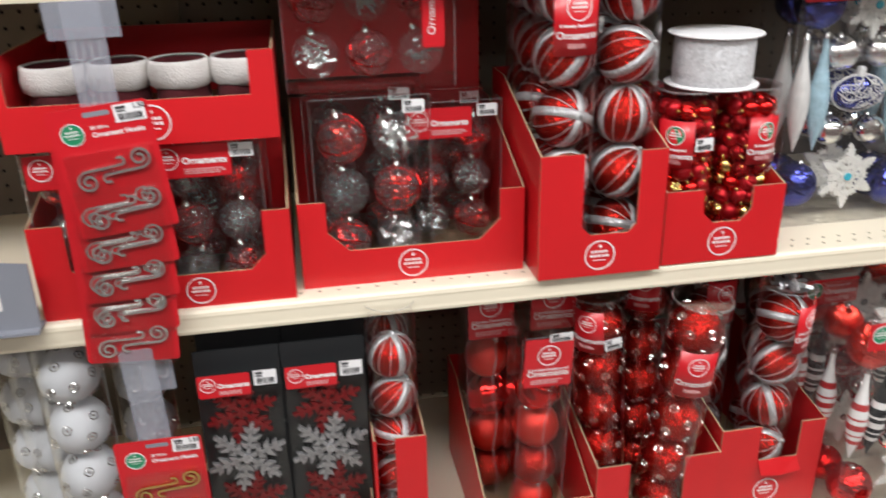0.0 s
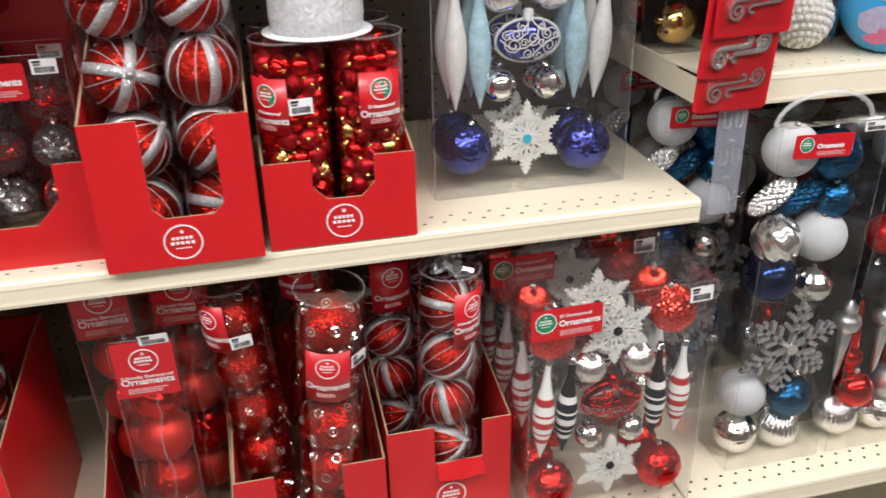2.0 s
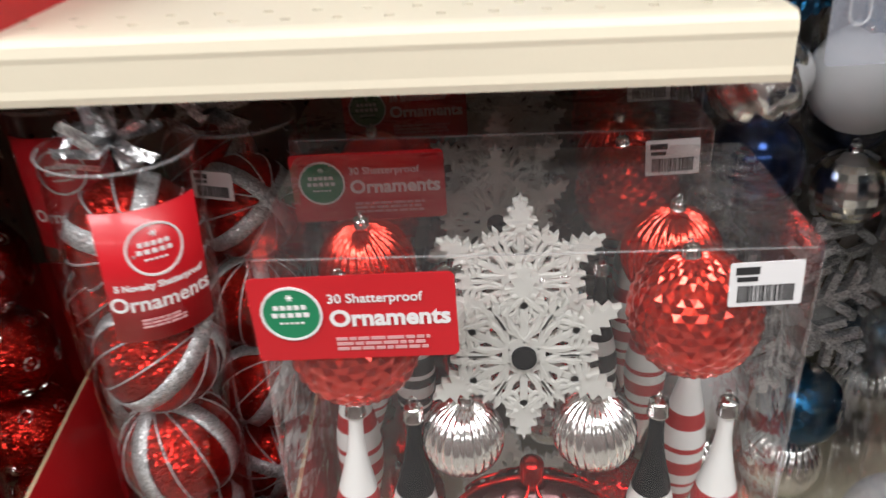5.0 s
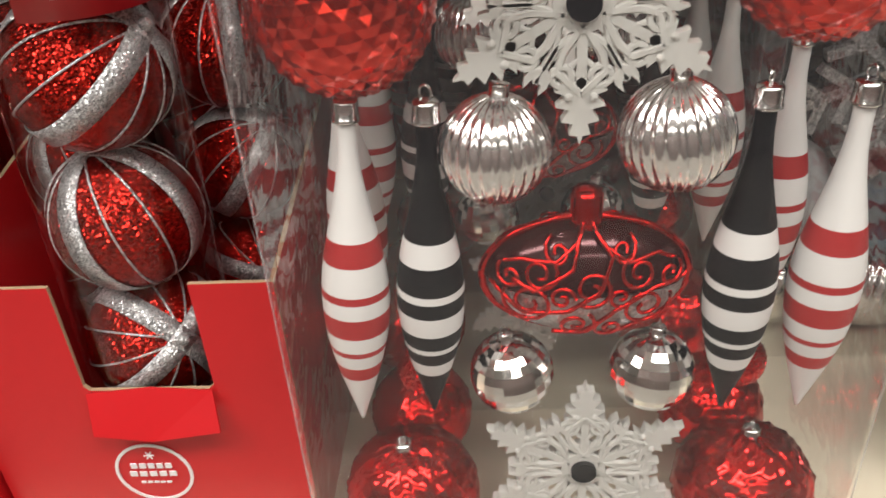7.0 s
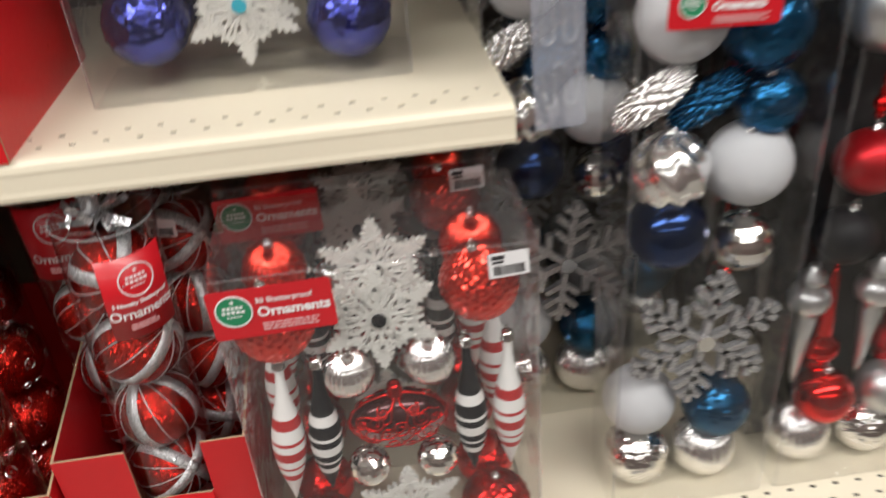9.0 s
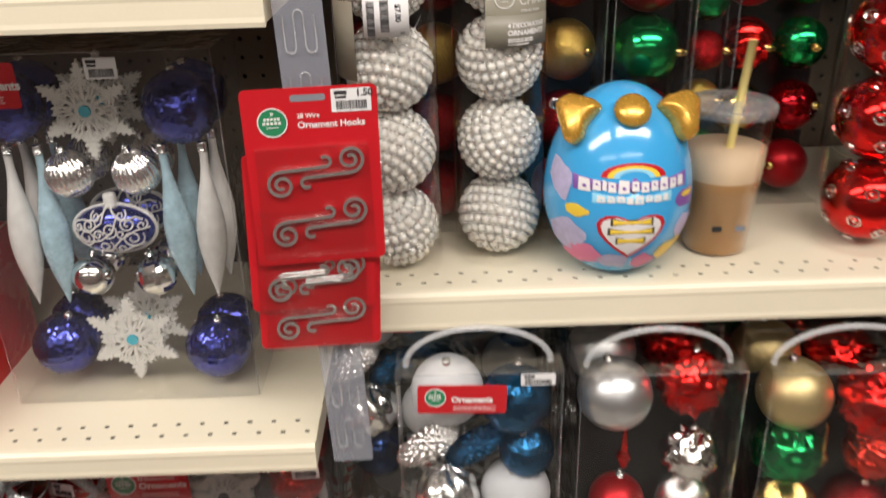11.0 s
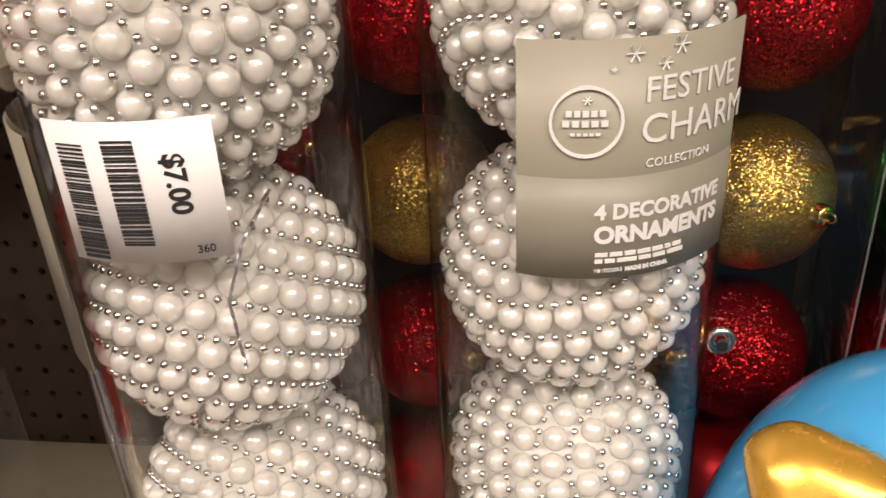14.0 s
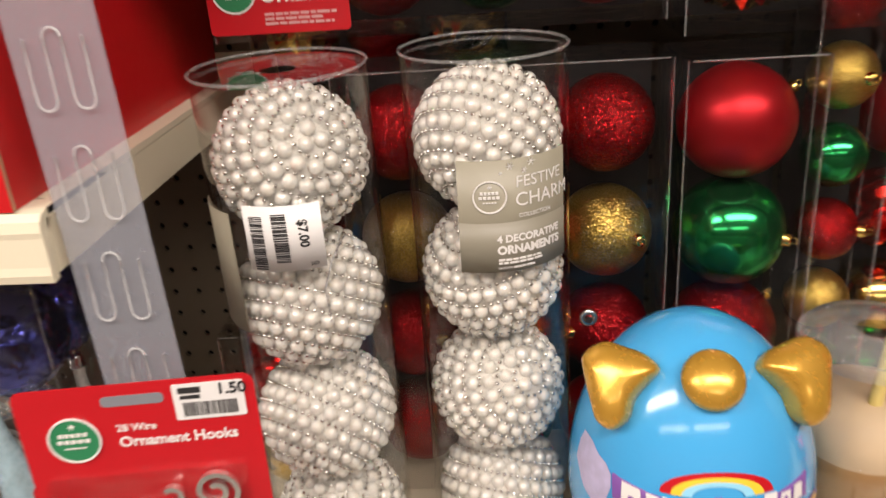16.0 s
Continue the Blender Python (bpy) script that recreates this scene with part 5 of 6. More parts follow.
ball_tube("ball_tube", "clear tube of red glitter balls with silver ribbons", -0.690, 0.215, MID + 0.004, 0.032, 0.41, striped)

# short tray of mini-ball canisters
display_box(-0.555, -0.380, 0.0, 0.24, MID, 0.107, (-0.500, -0.428), 0.058, 0.16, mark_at=-0.467, label="short red cardboard tray of mini ball canisters", chamfer=0.016)


def canister(x, y, turn, seed):
    p = thing("ball_canister", "clear canister of small red and gold balls", "ornament canister", (x, y, MID + 0.004), "mini ball canisters")
    R, H = 0.042, 0.232
    clear_tube(p, R, H)
    rr = random.Random(seed)
    z = 0.014
    row = 0
    while z < H - 0.014:
        n = 8
        for k in range(n):
            a = 2 * math.pi * (k + 0.5 * (row % 2) + rr.uniform(-0.12, 0.12)) / n
            mat = rr.choice((RED_MATTE, RED_MATTE, RED_SHINE, RED_GF, RED_SHINE, GOLD if row < 6 else RED_MATTE))
            q = R - 0.0145
            bauble(p, q * math.cos(a), q * math.sin(a), z + rr.uniform(-0.002, 0.002), 0.0132, rr.choice(("smooth", "smooth", "swirl")), mat, GOLD, (rr.uniform(0, 180), rr.uniform(0, 180), 0))
        z += 0.0212
        row += 1
    tube_label(p, R + 0.001, 0.13, 0.195, turn, 33, (("Ornaments", 0.011, 0.18), ("50 Shatterproof", 0.005, 0.36)), GREEN_INK)
    return p


ca = canister(-0.511, 0.055, -42, 1)
tag_on_tube(ca, 0.044, 0.155, 8)
canister(-0.422, 0.055, 12, 2)
canister(-0.511, 0.145, 0, 3)
canister(-0.422, 0.145, 0, 4)

sp = thing("ribbon_spool", "white glitter ribbon on a spool", "ribbon spool", (-0.474, 0.066, MID + 0.2375))
s = Soup()
s.turned([(0.052, 0.003), (0.0535, 0.02), (0.0530, 0.04), (0.0535, 0.055), (0.052, 0.067)], 48, shape=lambda a, i: 1 + 0.006 * math.sin(9 * a + i))
link("ribbon", s.mesh("ribbon", [RIBBON_M]), sp, None, "wound white glitter ribbon")
for z in (0, 0.067):
    s = Soup()
    s.turned([(0.061, z), (0.0625, z + 0.0008), (0.0625, z + 0.0022), (0.061, z + 0.003)], 48)
    link("flange", s.mesh("flange", [RIM_WHITE]), sp)


# boxed set in blue, white and silver
def blue_set():
    X, Y, W, D, H = -0.338, 0.088, 0.268, 0.105, 0.385
    p = boxed_set("ornament_set", "clear boxed set of blue, white and silver ornaments", X, Y, MID + 0.001, W, D, H)

    def at(x, z):
        return x - X, z - MID

    for row, yy in ((0, 0.032), (1, 0.080)):
        for x, z, r, shape, mat in ((-0.287, 1.207, 0.034, "hammer", ROYAL), (-0.118, 1.197, 0.035, "hammer", ROYAL), (-0.287, 1.478, 0.034, "hammer", ROYAL), (-0.118, 1.472, 0.035, "hammer", ROYAL),
                                    (-0.240, 1.290, 0.0225, "smooth", SILVER), (-0.172, 1.288, 0.0225, "facet", SILVER), (-0.240, 1.406, 0.0245, "ribbed", SILVER_RIB), (-0.172, 1.406, 0.0245, "ribbed", SILVER_RIB)):
            a, b = at(x, z)
            bauble(p, a, yy + 0.004, b, r, shape, mat)
        for x, lean, mat in ((-0.300, -3, PALE), (-0.268, -3, ICE), (-0.138, 3, ICE), (-0.104, 3, PALE)):
            a, b = at(x, 0)
            finial(p, a, yy, 1.262 - MID, 1.43 - MID, mat, mat, lean, 0.92)
        a, b = at(-0.206, 1.218)
        flake(p, a, yy - 0.01, b, 0.053, "lace", gem=TURQ)
        a, b = at(-0.204, 1.475)
        flake(p, a, yy - 0.01, b, 0.050, "lace", gem=TURQ)
        a, b = at(-0.204, 1.346)
        filigree_ornament(p, a, yy, b, 0.044, PALE, ROYAL, 0.98, ROYAL)
    pack_label(p, 0.003, 0.085, 0.335, 0.378, -0.0012, None, "Ornaments", "", GREEN_INK)
    price_tag(p, 0.15, -0.0012, 0.36, 0.03, 0.02)
    return p


blue_set()

# top shelf: a tray at the end, plain cartons behind it
display_box(-0.245, -0.012, 0.004, 0.30, TOP, 0.15, (-0.205, -0.06), 0.09, 0.2, label="red cardboard tray at the shelf end")
for k in range(2):
    st = thing("stocking", "dark red felt stocking with a white plush cuff", "stocking", (-0.18 + 0.09 * k, 0.1, TOP + 0.004), "plush stockings")
    s = Soup()
    s.turned([(0.03, 0.0), (0.036, 0.06), (0.033, 0.1)], 20)
    link("sock", s.mesh("sock", [FELT]), st)
    s = Soup()
    s.turned([(0.033, 0.095), (0.041, 0.1), (0.043, 0.115), (0.039, 0.13), (0.03, 0.132)], 30)
    link("cuff", s.mesh("cuff", [FUR]), st, None, "white plush cuff")
for x0, x1 in ((-1.20, -0.85), (-0.84, -0.56), (-0.55, -0.26)):
    s = Soup()
    s.box(x0, x1, 0.02, 0.32, TOP + 0.001, TOP + 0.2)
    tagged(link("carton", s.mesh("carton", [RED_CARD], False)), "closed red cardboard carton on the top shelf", "carton", "top shelf cartons")


# ---- right bay, upper shelf ----
# pearl balls in tubes
def pearl_points(axis, step_pearl, step_row):
    ax = Vector(axis).normalized()
    u = ax.orthogonal().normalized()
    w = ax.cross(u)
    big, small = [], []
    n = int(math.pi / step_row)
    for i in range(n + 1):
        p = math.pi * (i + 0.5) / (n + 1)
        m = max(1, int(2 * math.pi * math.sin(p) / step_pearl))
        for k in range(m):
            a = 2 * math.pi * (k + 0.31 * i) / m
            big.append(ax * math.cos(p) + (u * math.cos(a) + w * math.sin(a)) * math.sin(p))
        if i < n:
            p2 = math.pi * (i + 1) / (n + 1)
            m2 = max(1, int(2 * math.pi * math.sin(p2) / (step_pearl * 0.46)))
            for k in range(m2):
                a = 2 * math.pi * (k + 0.17 * i) / m2
                small.append(ax * math.cos(p2) + (u * math.cos(a) + w * math.sin(a)) * math.sin(p2))
    return big, small


s = Soup()
s.ball((0, 0, 0), 0.0042, 16, 10)
BEAD = s.mesh("pearl_bead", [PEARL])


def pearl_ball(p, k, z, r, single):
    core = sphere_mesh("pearl_ball", PEARL_CORE, 24, 16)
    ob = link("pearl_ball", core, p, Matrix.Translation((0, 0, z)), "white ball covered in pearl and silver beads")
    for v in core.vertices:
        v.co *= r - 0.0052
    axis = ((0.5, -0.7, 0.5), (-0.25, -0.35, 0.9), (0.42, 0.72, 0.72), (0.2, 0.5, 0.8))[(k + int(abs(p.location.x) * 100)) % 4]
    big, small = pearl_points(axis, 0.222, 0.275)
    rest = Soup()
    for i, d in enumerate(big):
        q = d * (r - 0.0043)
        if single and d.y < -0.05:
            link("pearl_bead", BEAD, ob, Matrix.Translation(q))
        else:
            rest.ball(tuple(q), 0.0042, 12, 8)
    tagged(link("pearl_beads", rest.mesh("pearl_beads", [PEARL]), ob), kind="stuff")
    s = Soup()
    for d in small:
        s.ball(tuple(d * (r - 0.0021)), 0.00135, 8, 6)
    tagged(link("silver_beads", s.mesh("silver_beads", [SILVER]), ob), "", "", "", "stuff")
    return ob


def pearl_tube(x, y, lean, single):
    p = thing("pearl_ball_tube", "clear tube of four pearl-beaded white balls", "ornament tube", pose(x, y, RMID + 0.001, *lean), "pearl ball tubes")
    clear_tube(p, 0.0465, 0.342)
    for k in range(4):
        pearl_ball(p, k, 0.0435 + 0.0825 * k, 0.0435, single and k >= 2)
    return p


pt1 = pearl_tube(0.092, 0.106, (1.5, 0, 0), True)
pt2 = pearl_tube(0.199, 0.132, (1, 0, 0), True)

# sage label on the second tube
R = 0.0465
lab = wrap_label(pt2, R, 0.227, 0.291, -90 - 20, -90 + 60, GREY_LABEL, "label", "sage green wrap-round label with pale lettering")
low = wrap_label(pt2, R + 0.0002, 0.227, 0.256, -90 - 20, -90 + 60, GREY_LABEL2, "label_band", "darker sage band")


def wrapped(text, size, x, z, mat=WHITE_INK, align="LEFT", bold=0.0, parent=None):
    w = words("lettering", text, size, mat, parent or lab, (x, 0, z), align, bold)
    return bend(w, R + 0.0015)


wrapped("FESTIVE", 0.0090, 0.0150, 0.2735)
wrapped("CHARM", 0.0108, 0.0145, 0.2625)
wrapped("COLLECTION", 0.0033, 0.0165, 0.2575)
wrapped("4 DECORATIVE", 0.0058, 0.004, 0.2435, bold=0.0002)
wrapped("ORNAMENTS", 0.0066, 0.004, 0.2365, bold=0.0003)
wrapped("V#1003093", 0.0017, 0.0042, 0.2286)
wrapped("MADE IN CHINA", 0.0017, 0.0128, 0.2286, bold=0.0001)
fp = fine_print(lab, 0.0045, 0.032, 0.2348, 2, 0.0011, 0, WHITE_INK)
bend(fp, R + 0.0015)
em = emblem(lab, 0, 0, 0, 0.0092, None, at=Matrix.Translation((0.001, 0, 0.271)))
em.data = em.data.copy()
bend(em, R + 0.0015)
s = Soup()
for fx, fz, fr in ((0.012, 0.2875, 0.0022), (0.02, 0.2845, 0.0018), (0.007, 0.284, 0.0008), (0.024, 0.2885, 0.0024)):
    for k in range(3):
        a = math.pi * k / 3
        s.tube([(fx - fr * math.cos(a), -0.0002, fz - fr * math.sin(a)), (fx + fr * math.cos(a), -0.0002, fz + fr * math.sin(a))], 0.0002, 4)
fl = tagged(link("printed_flakes", s.mesh("printed_flakes", [WHITE_INK]), lab), kind="stuff")
bend(fl, R + 0.0015)

# sage label and price tag on the first tube
wrap_label(pt1, R, 0.205, 0.275, -90 - 80, -90 - 34, GREY_LABEL, "label", "sage green wrap-round label")
tag = wrap_label(pt1, R + 0.0004, 0.2425, 0.2785, -90 - 25, -90 + 24, TAG, "price_tag", "white paper price tag with two barcodes")
s = Soup()
rr = random.Random(5)
for xa, xb in ((-0.0175, -0.0105), (-0.0055, 0.0020)):
    z = 0.2435 if xa < -0.01 else 0.2475
    while z < (0.2735 if xa < -0.01 else 0.2745):
        b = rr.choice((0.0003, 0.0005, 0.0008))
        s.box(xa, xb, -0.0003, 0, z, z + b)
        z += b + rr.choice((0.0003, 0.0006))
tag.matrix_local = Matrix.Translation((0, 0, 0.003)) @ Matrix.Rotation(radians(4), 4, "Z")
bc = link("barcode", s.mesh("barcode", [BLACK_INK], False), tag)
tagged(bc, "", "", "", "stuff")
bend(bc, R + 0.0016)
w = words("lettering", "$7.00", 0.0068, BLACK_INK, tag, Matrix.Translation((0.0065, 0, 0.2705)) @ pose(0, 0, 0, 0, 90, 0), bold=0.0002)
bend(w, R + 0.0016)
w = words("lettering", "360", 0.003, BLACK_INK, tag, (0.0115, 0, 0.2438))
bend(w, R + 0.0016)
# silver hanging cord and a plastic tie on the first tube
s = Soup()
s.tube([(0.022, -0.0475, 0.215), (0.021, -0.0478, 0.235), (0.026, -0.046, 0.25), (0.033, -0.04, 0.262)], 0.0005, 5)
link("cord", s.mesh("cord", [SILVER_GB]), pt1, None, "silver hanging cord")


# boxes of mixed balls behind
def ball_crate(x0, y0, z0, cols, rows, r, mats, label, shapes=("smooth",), caps=GOLD, pitch=None):
    dx, dz = pitch or (2.12 * r, 2.42 * r)
    w, h = cols * dx + 0.006, rows * dz + 0.012
    p = thing("ball_box", label, "ornament pack", (x0, y0, z0), "clear boxes of balls")
    clear_box(p, w, 2 * r + 0.008, h)
    plate(0.002, w - 0.002, 0.002, h - 0.002, 2 * r + 0.006, BLACK_CARD, "backing_card", p, r=0.002, thick=0.001, label="plain black backing card")
    n = 0
    for j in range(rows):
        for i in range(cols):
            shape, mat = mats[n % len(mats)]
            bauble(p, 0.003 + (i + 0.5) * dx, r + 0.004, 0.003 + (j + 0.5) * dz, r, shape, mat, caps, (RND.choice((0, 90, 70)), RND.choice((80, -80, 60)), RND.uniform(0, 60)))
            n += 1
    return p


A = ("smooth", RED_GF)
ball_crate(0.100, 0.178, RMID + 0.001, 3, 4, 0.033,
           (A, ("smooth", GREEN), ("smooth", RED_MATTE), A, ("smooth", GOLD), ("smooth", RED_GF), ("smooth", GOLD_G), ("smooth", RED_MATTE), ("smooth", GOLD_G), A, ("smooth", RED_MATTE), ("smooth", RED_GF)),
           "clear box of red and gold glitter balls", pitch=(0.0695, 0.0770))
gemmed = thing("loose_gem", "clear rhinestone stuck to the box front", "rhinestone", (0.262, 0.172, 1.450))
s = Soup()
s.turned([(0.0062, 0), (0.0064, 0.0012), (0.0052, 0.0024), (0.0030, 0.0018), (0.0022, 0.0006)], 18, cap=False)
link("gem_ring", s.mesh("gem_ring", [SILVER_RIB]), gemmed, pose(0, 0.003, 0, 90, 0, 0))
s = Soup()
s.disc((0, 0), 0.0024, -0.0022, 0, 0, 12)
link("gem_centre", s.mesh("gem_centre", [BLACK_INK], False), gemmed)
ball_crate(0.318, 0.165, RMID + 0.001, 1, 4, 0.038,
           (("smooth", RED_MATTE), ("smooth", RED_GF), ("smooth", GREEN), ("smooth", RED_MATTE)), "clear box of large red and green balls", pitch=(0.0785, 0.0768))
ball_crate(0.402, 0.19, RMID + 0.001, 1, 7, 0.022,
           (("smooth", RED_SHINE), ("smooth", GREEN), ("smooth", GOLD_G), ("smooth", RED_GF), ("smooth", GREEN), ("smooth", GOLD_G), ("smooth", RED_GF)), "clear box of small red, green and gold balls")
ball_crate(0.455, 0.23, RMID + 0.001, 2, 5, 0.03,
           (("smooth", GREEN), ("smooth", RED_MATTE), ("smooth", GOLD), ("smooth", DEEP_RED), ("swirl", RED_SHINE)), "clear box of red, green and gold balls")
ball_crate(0.02, 0.29, RMID + 0.001, 3, 5, 0.03,
           (("smooth", RED_MATTE), ("smooth", DEEP_RED), ("smooth", GOLD), ("smooth", RED_GF), ("swirl", GOLD)), "clear box of red and gold balls")
ball_crate(0.005, 0.158, RMID + 0.001, 1, 2, 0.030, (("smooth", GOLD), ("smooth", RED_SHINE)), "small clear box of one gold and one red ball", pitch=(0.0635, 0.068))
upper = ball_crate(0.03, 0.185, RMID + 0.342, 4, 2, 0.033,
                   (("smooth", GOLD), ("smooth", RED_GF), ("smooth", GREEN), ("smooth", RED_MATTE), ("smooth", RED_GF)), "clear box of red, green and gold balls on the pile", pitch=(0.0685, 0.076))
pack_label(upper, 0.0, 0.088, 0.006, 0.052, -0.0012, None, "Ornaments", "", GREEN_INK)
ball_crate(0.315, 0.165, RMID + 0.334, 2, 2, 0.036,
           (("foil", GOLD), ("smooth", RED_MATTE), ("smooth", RED_SHINE), ("smooth", GOLD_G)), "clear box of gold and red balls on the pile")


# gift egg: smooth two-part shell with ears and nose
egg = thing("toy_egg", "bright blue plastic toy egg with gold ears and a printed wrap", "toy egg", (0.315, 0.096, RMID + 0.001))
EW, EH = 0.0735, 0.188


def egg_r(q):
    # radius share at height share q
    return math.sqrt(max(0.0, 1 - ((q - 0.42) / (0.58 if q > 0.42 else 0.46)) ** 2)) * EW


s = Soup()
prof = [(max(0.0006, egg_r(q)), q * EH) for q in [0.004] + [k / 34 for k in range(1, 34)] + [0.985, 0.997, 1.0]]
s.turned(prof, 48)
link("shell", s.mesh("shell", [EGG_BLUE]), egg, None, "glossy sky-blue plastic shell")


def on_egg(x, z, lift=0.0012):
    r = egg_r(min(0.999, max(0.005, z / EH))) + lift
    x = max(-r * 0.97, min(r * 0.97, x))
    return Vector((x, -math.sqrt(max(1e-8, r * r - x * x)), z))


def egg_patch(name, outline, mat, lift=0.001, label=""):
    """A printed patch that follows the shell; outline in x and z."""
    cx = sum(p[0] for p in outline) / len(outline)
    cz = sum(p[1] for p in outline) / len(outline)
    rings = 5
    v = [on_egg(cx, cz, lift)]
    n = len(outline)
    for i in range(1, rings + 1):
        v += [on_egg(cx + (x - cx) * i / rings, cz + (z - cz) * i / rings, lift) for x, z in outline]
    f = [(0, 1 + k, 1 + (k + 1) % n) for k in range(n)]
    for i in range(rings - 1):
        f += [(1 + i * n + k, 1 + (i + 1) * n + k, 1 + (i + 1) * n + (k + 1) % n, 1 + i * n + (k + 1) % n) for k in range(n)]
    return link(name, mesh_of(name, v, f, [mat]), egg, None, label)


def blob(cx, cz, rx, rz, n=20, wob=0.0, seed=0):
    return [(cx + rx * (1 + wob * math.sin(3 * a + seed)) * math.cos(a), cz + rz * (1 + wob * math.sin(4 * a + seed)) * math.sin(a)) for a in [2 * math.pi * k / n for k in range(n)]]


for sg in (-1, 1):
    s = Soup()
    v, f = [], []
    out = [(0.012, 0.020), (0.026, 0.021), (0.036, 0.012), (0.033, 0.0), (0.027, -0.013), (0.022, -0.022), (0.013, -0.025), (0.006, -0.018), (0.004, -0.006), (-0.002, 0.004), (-0.006, 0.012), (0.002, 0.018)]
    ring = []
    for k in range(len(out)):
        a, b, c, d = (Vector(out[(k + q) % len(out)]) for q in (-1, 0, 1, 2))
        for q in (0, 0.25, 0.5, 0.75):
            ring.append(tuple(0.5 * (2 * b + (c - a) * q + (2 * a - 5 * b + 4 * c - d) * q ** 2 + (3 * b - a - 3 * c + d) * q ** 3)))
    out = ring
    n = len(out)
    cx = sum(p[0] for p in out) / n
    cz = sum(p[1] for p in out) / n
    for j, (sc, dy) in enumerate([(1.0, 0.005)] + [(1.03 * math.cos(q) ** 0.55, -0.0135 * math.sin(q)) for q in (0, 0.25, 0.5, 0.75, 1.0, 1.25, 1.45)]):
        for x, z in out:
            v.append((sg * (cx + (x - cx) * sc), dy, cz + (z - cz) * sc))
    for j in range(7):
        f += [(j * n + k, j * n + (k + 1) % n, (j + 1) * n + (k + 1) % n, (j + 1) * n + k) for k in range(n)]
    f.append(tuple(7 * n + k for k in range(n)))
    c = on_egg(sg * 0.033, 0.163)
    link("ear", mesh_of("ear", v, f, [EGG_GOLD]), egg, Matrix.Translation(c + Vector((sg * 0.002, -0.002, 0))) @ pose(0, 0, 0, -34, 0, sg * 24), "glossy gold plastic ear")
s = Soup()
s.turned([(0.0165, 0), (0.0172, 0.003), (0.015, 0.0075), (0.009, 0.0105), (0.001, 0.0115)], 28)
link("nose", s.mesh("nose", [EGG_GOLD]), egg, Matrix.Translation(on_egg(0, 0.170)) @ pose(0, 0, 0, 45, 0, 0), "round gold plastic nose")
arc = [(0.03 * math.cos(a), 0.117 + 0.014 * math.sin(a)) for a in [math.pi * k / 14 for k in range(15)]]
for k, (mat, w) in enumerate(((RED_LABEL, 1.0), (YELLOW, 0.82), (SKY_INK, 0.64))):
    outer = [(x * w, 0.115 + (z - 0.117) * w) for x, z in arc]
    inner = [(x * (w - 0.18), 0.115 + (z - 0.117) * (w - 0.18)) for x, z in arc]
    v = [on_egg(x, z, 0.0008) for x, z in outer] + [on_egg(x, z, 0.0008) for x, z in inner]
    link("printed_arch", mesh_of("printed_arch", v, [(i, i + 1, 16 + i, 15 + i) for i in range(14)], [mat]), egg)
# two lines of chunky printed blocks in place of the maker's name
for zc, hh, half, mat, rim, widths in ((0.1075, 0.0058, 0.05, WHITE_INK, PURPLE, (1.3, 0.9, 0.5, 0.9, 1.3, 0.9, 1.0, 0.9, 1.1, 0.9, 0.8)), (0.0955, 0.004, 0.034, WHITE_INK, SKY_INK, (1, 0.9, 1, 0.8, 1.1, 0.9, 1, 0.7))):
    egg_patch("printed_band", [(-half - 0.003, zc - hh * 1.25), (0, zc - hh * 1.1), (half + 0.003, zc - hh * 1.25), (half + 0.003, zc + hh * 1.15), (0, zc + hh * 1.35), (-half - 0.003, zc + hh * 1.15)], rim, 0.0006)
    total, x = sum(widths), -half
    for k, w in enumerate(widths):
        dx = 2 * half * w / total
        lift, tall = 0.0006 * ((k * 7) % 3 - 1), hh * (1.08 if w > 1.05 else 0.82)
        egg_patch("printed_block", [(x + dx * 0.08, zc - tall + lift), (x + dx * 0.9, zc - tall * 0.95 + lift), (x + dx * 0.86, zc + tall * 0.9 + lift), (x + dx * 0.14, zc + tall + lift)], mat, 0.0010)
        if w > 0.85:
            egg_patch("printed_dot", blob(x + dx * 0.5, zc + tall * (0.25 if k % 2 else -0.2) + lift, dx * 0.15, tall * 0.25, 8), rim, 0.0013)
        x += dx
heart = [(0.034 * 0.95 * (math.sin(a) ** 3), 0.06 + 0.0018 * (13 * math.cos(a) - 5 * math.cos(2 * a) - 2 * math.cos(3 * a))) for a in [2 * math.pi * k / 28 for k in range(28)]]
egg_patch("printed_heart", heart, RED_LABEL, 0.0007)
egg_patch("printed_heart", [(x * 0.88, 0.061 + (z - 0.061) * 0.88) for x, z in heart], WHITE_INK, 0.001)
for zc, w in ((0.073, 0.02), (0.063, 0.022), (0.053, 0.014)):
    egg_patch("printed_bar", [(-w, zc - 0.004), (w, zc - 0.004), (w, zc + 0.004), (-w, zc + 0.004)], BLACK_INK, 0.0013)
    egg_patch("printed_bar", [(-w * 0.9, zc - 0.0028), (w * 0.9, zc - 0.0028), (w * 0.9, zc + 0.0028), (-w * 0.9, zc + 0.0028)], YELLOW, 0.0016)
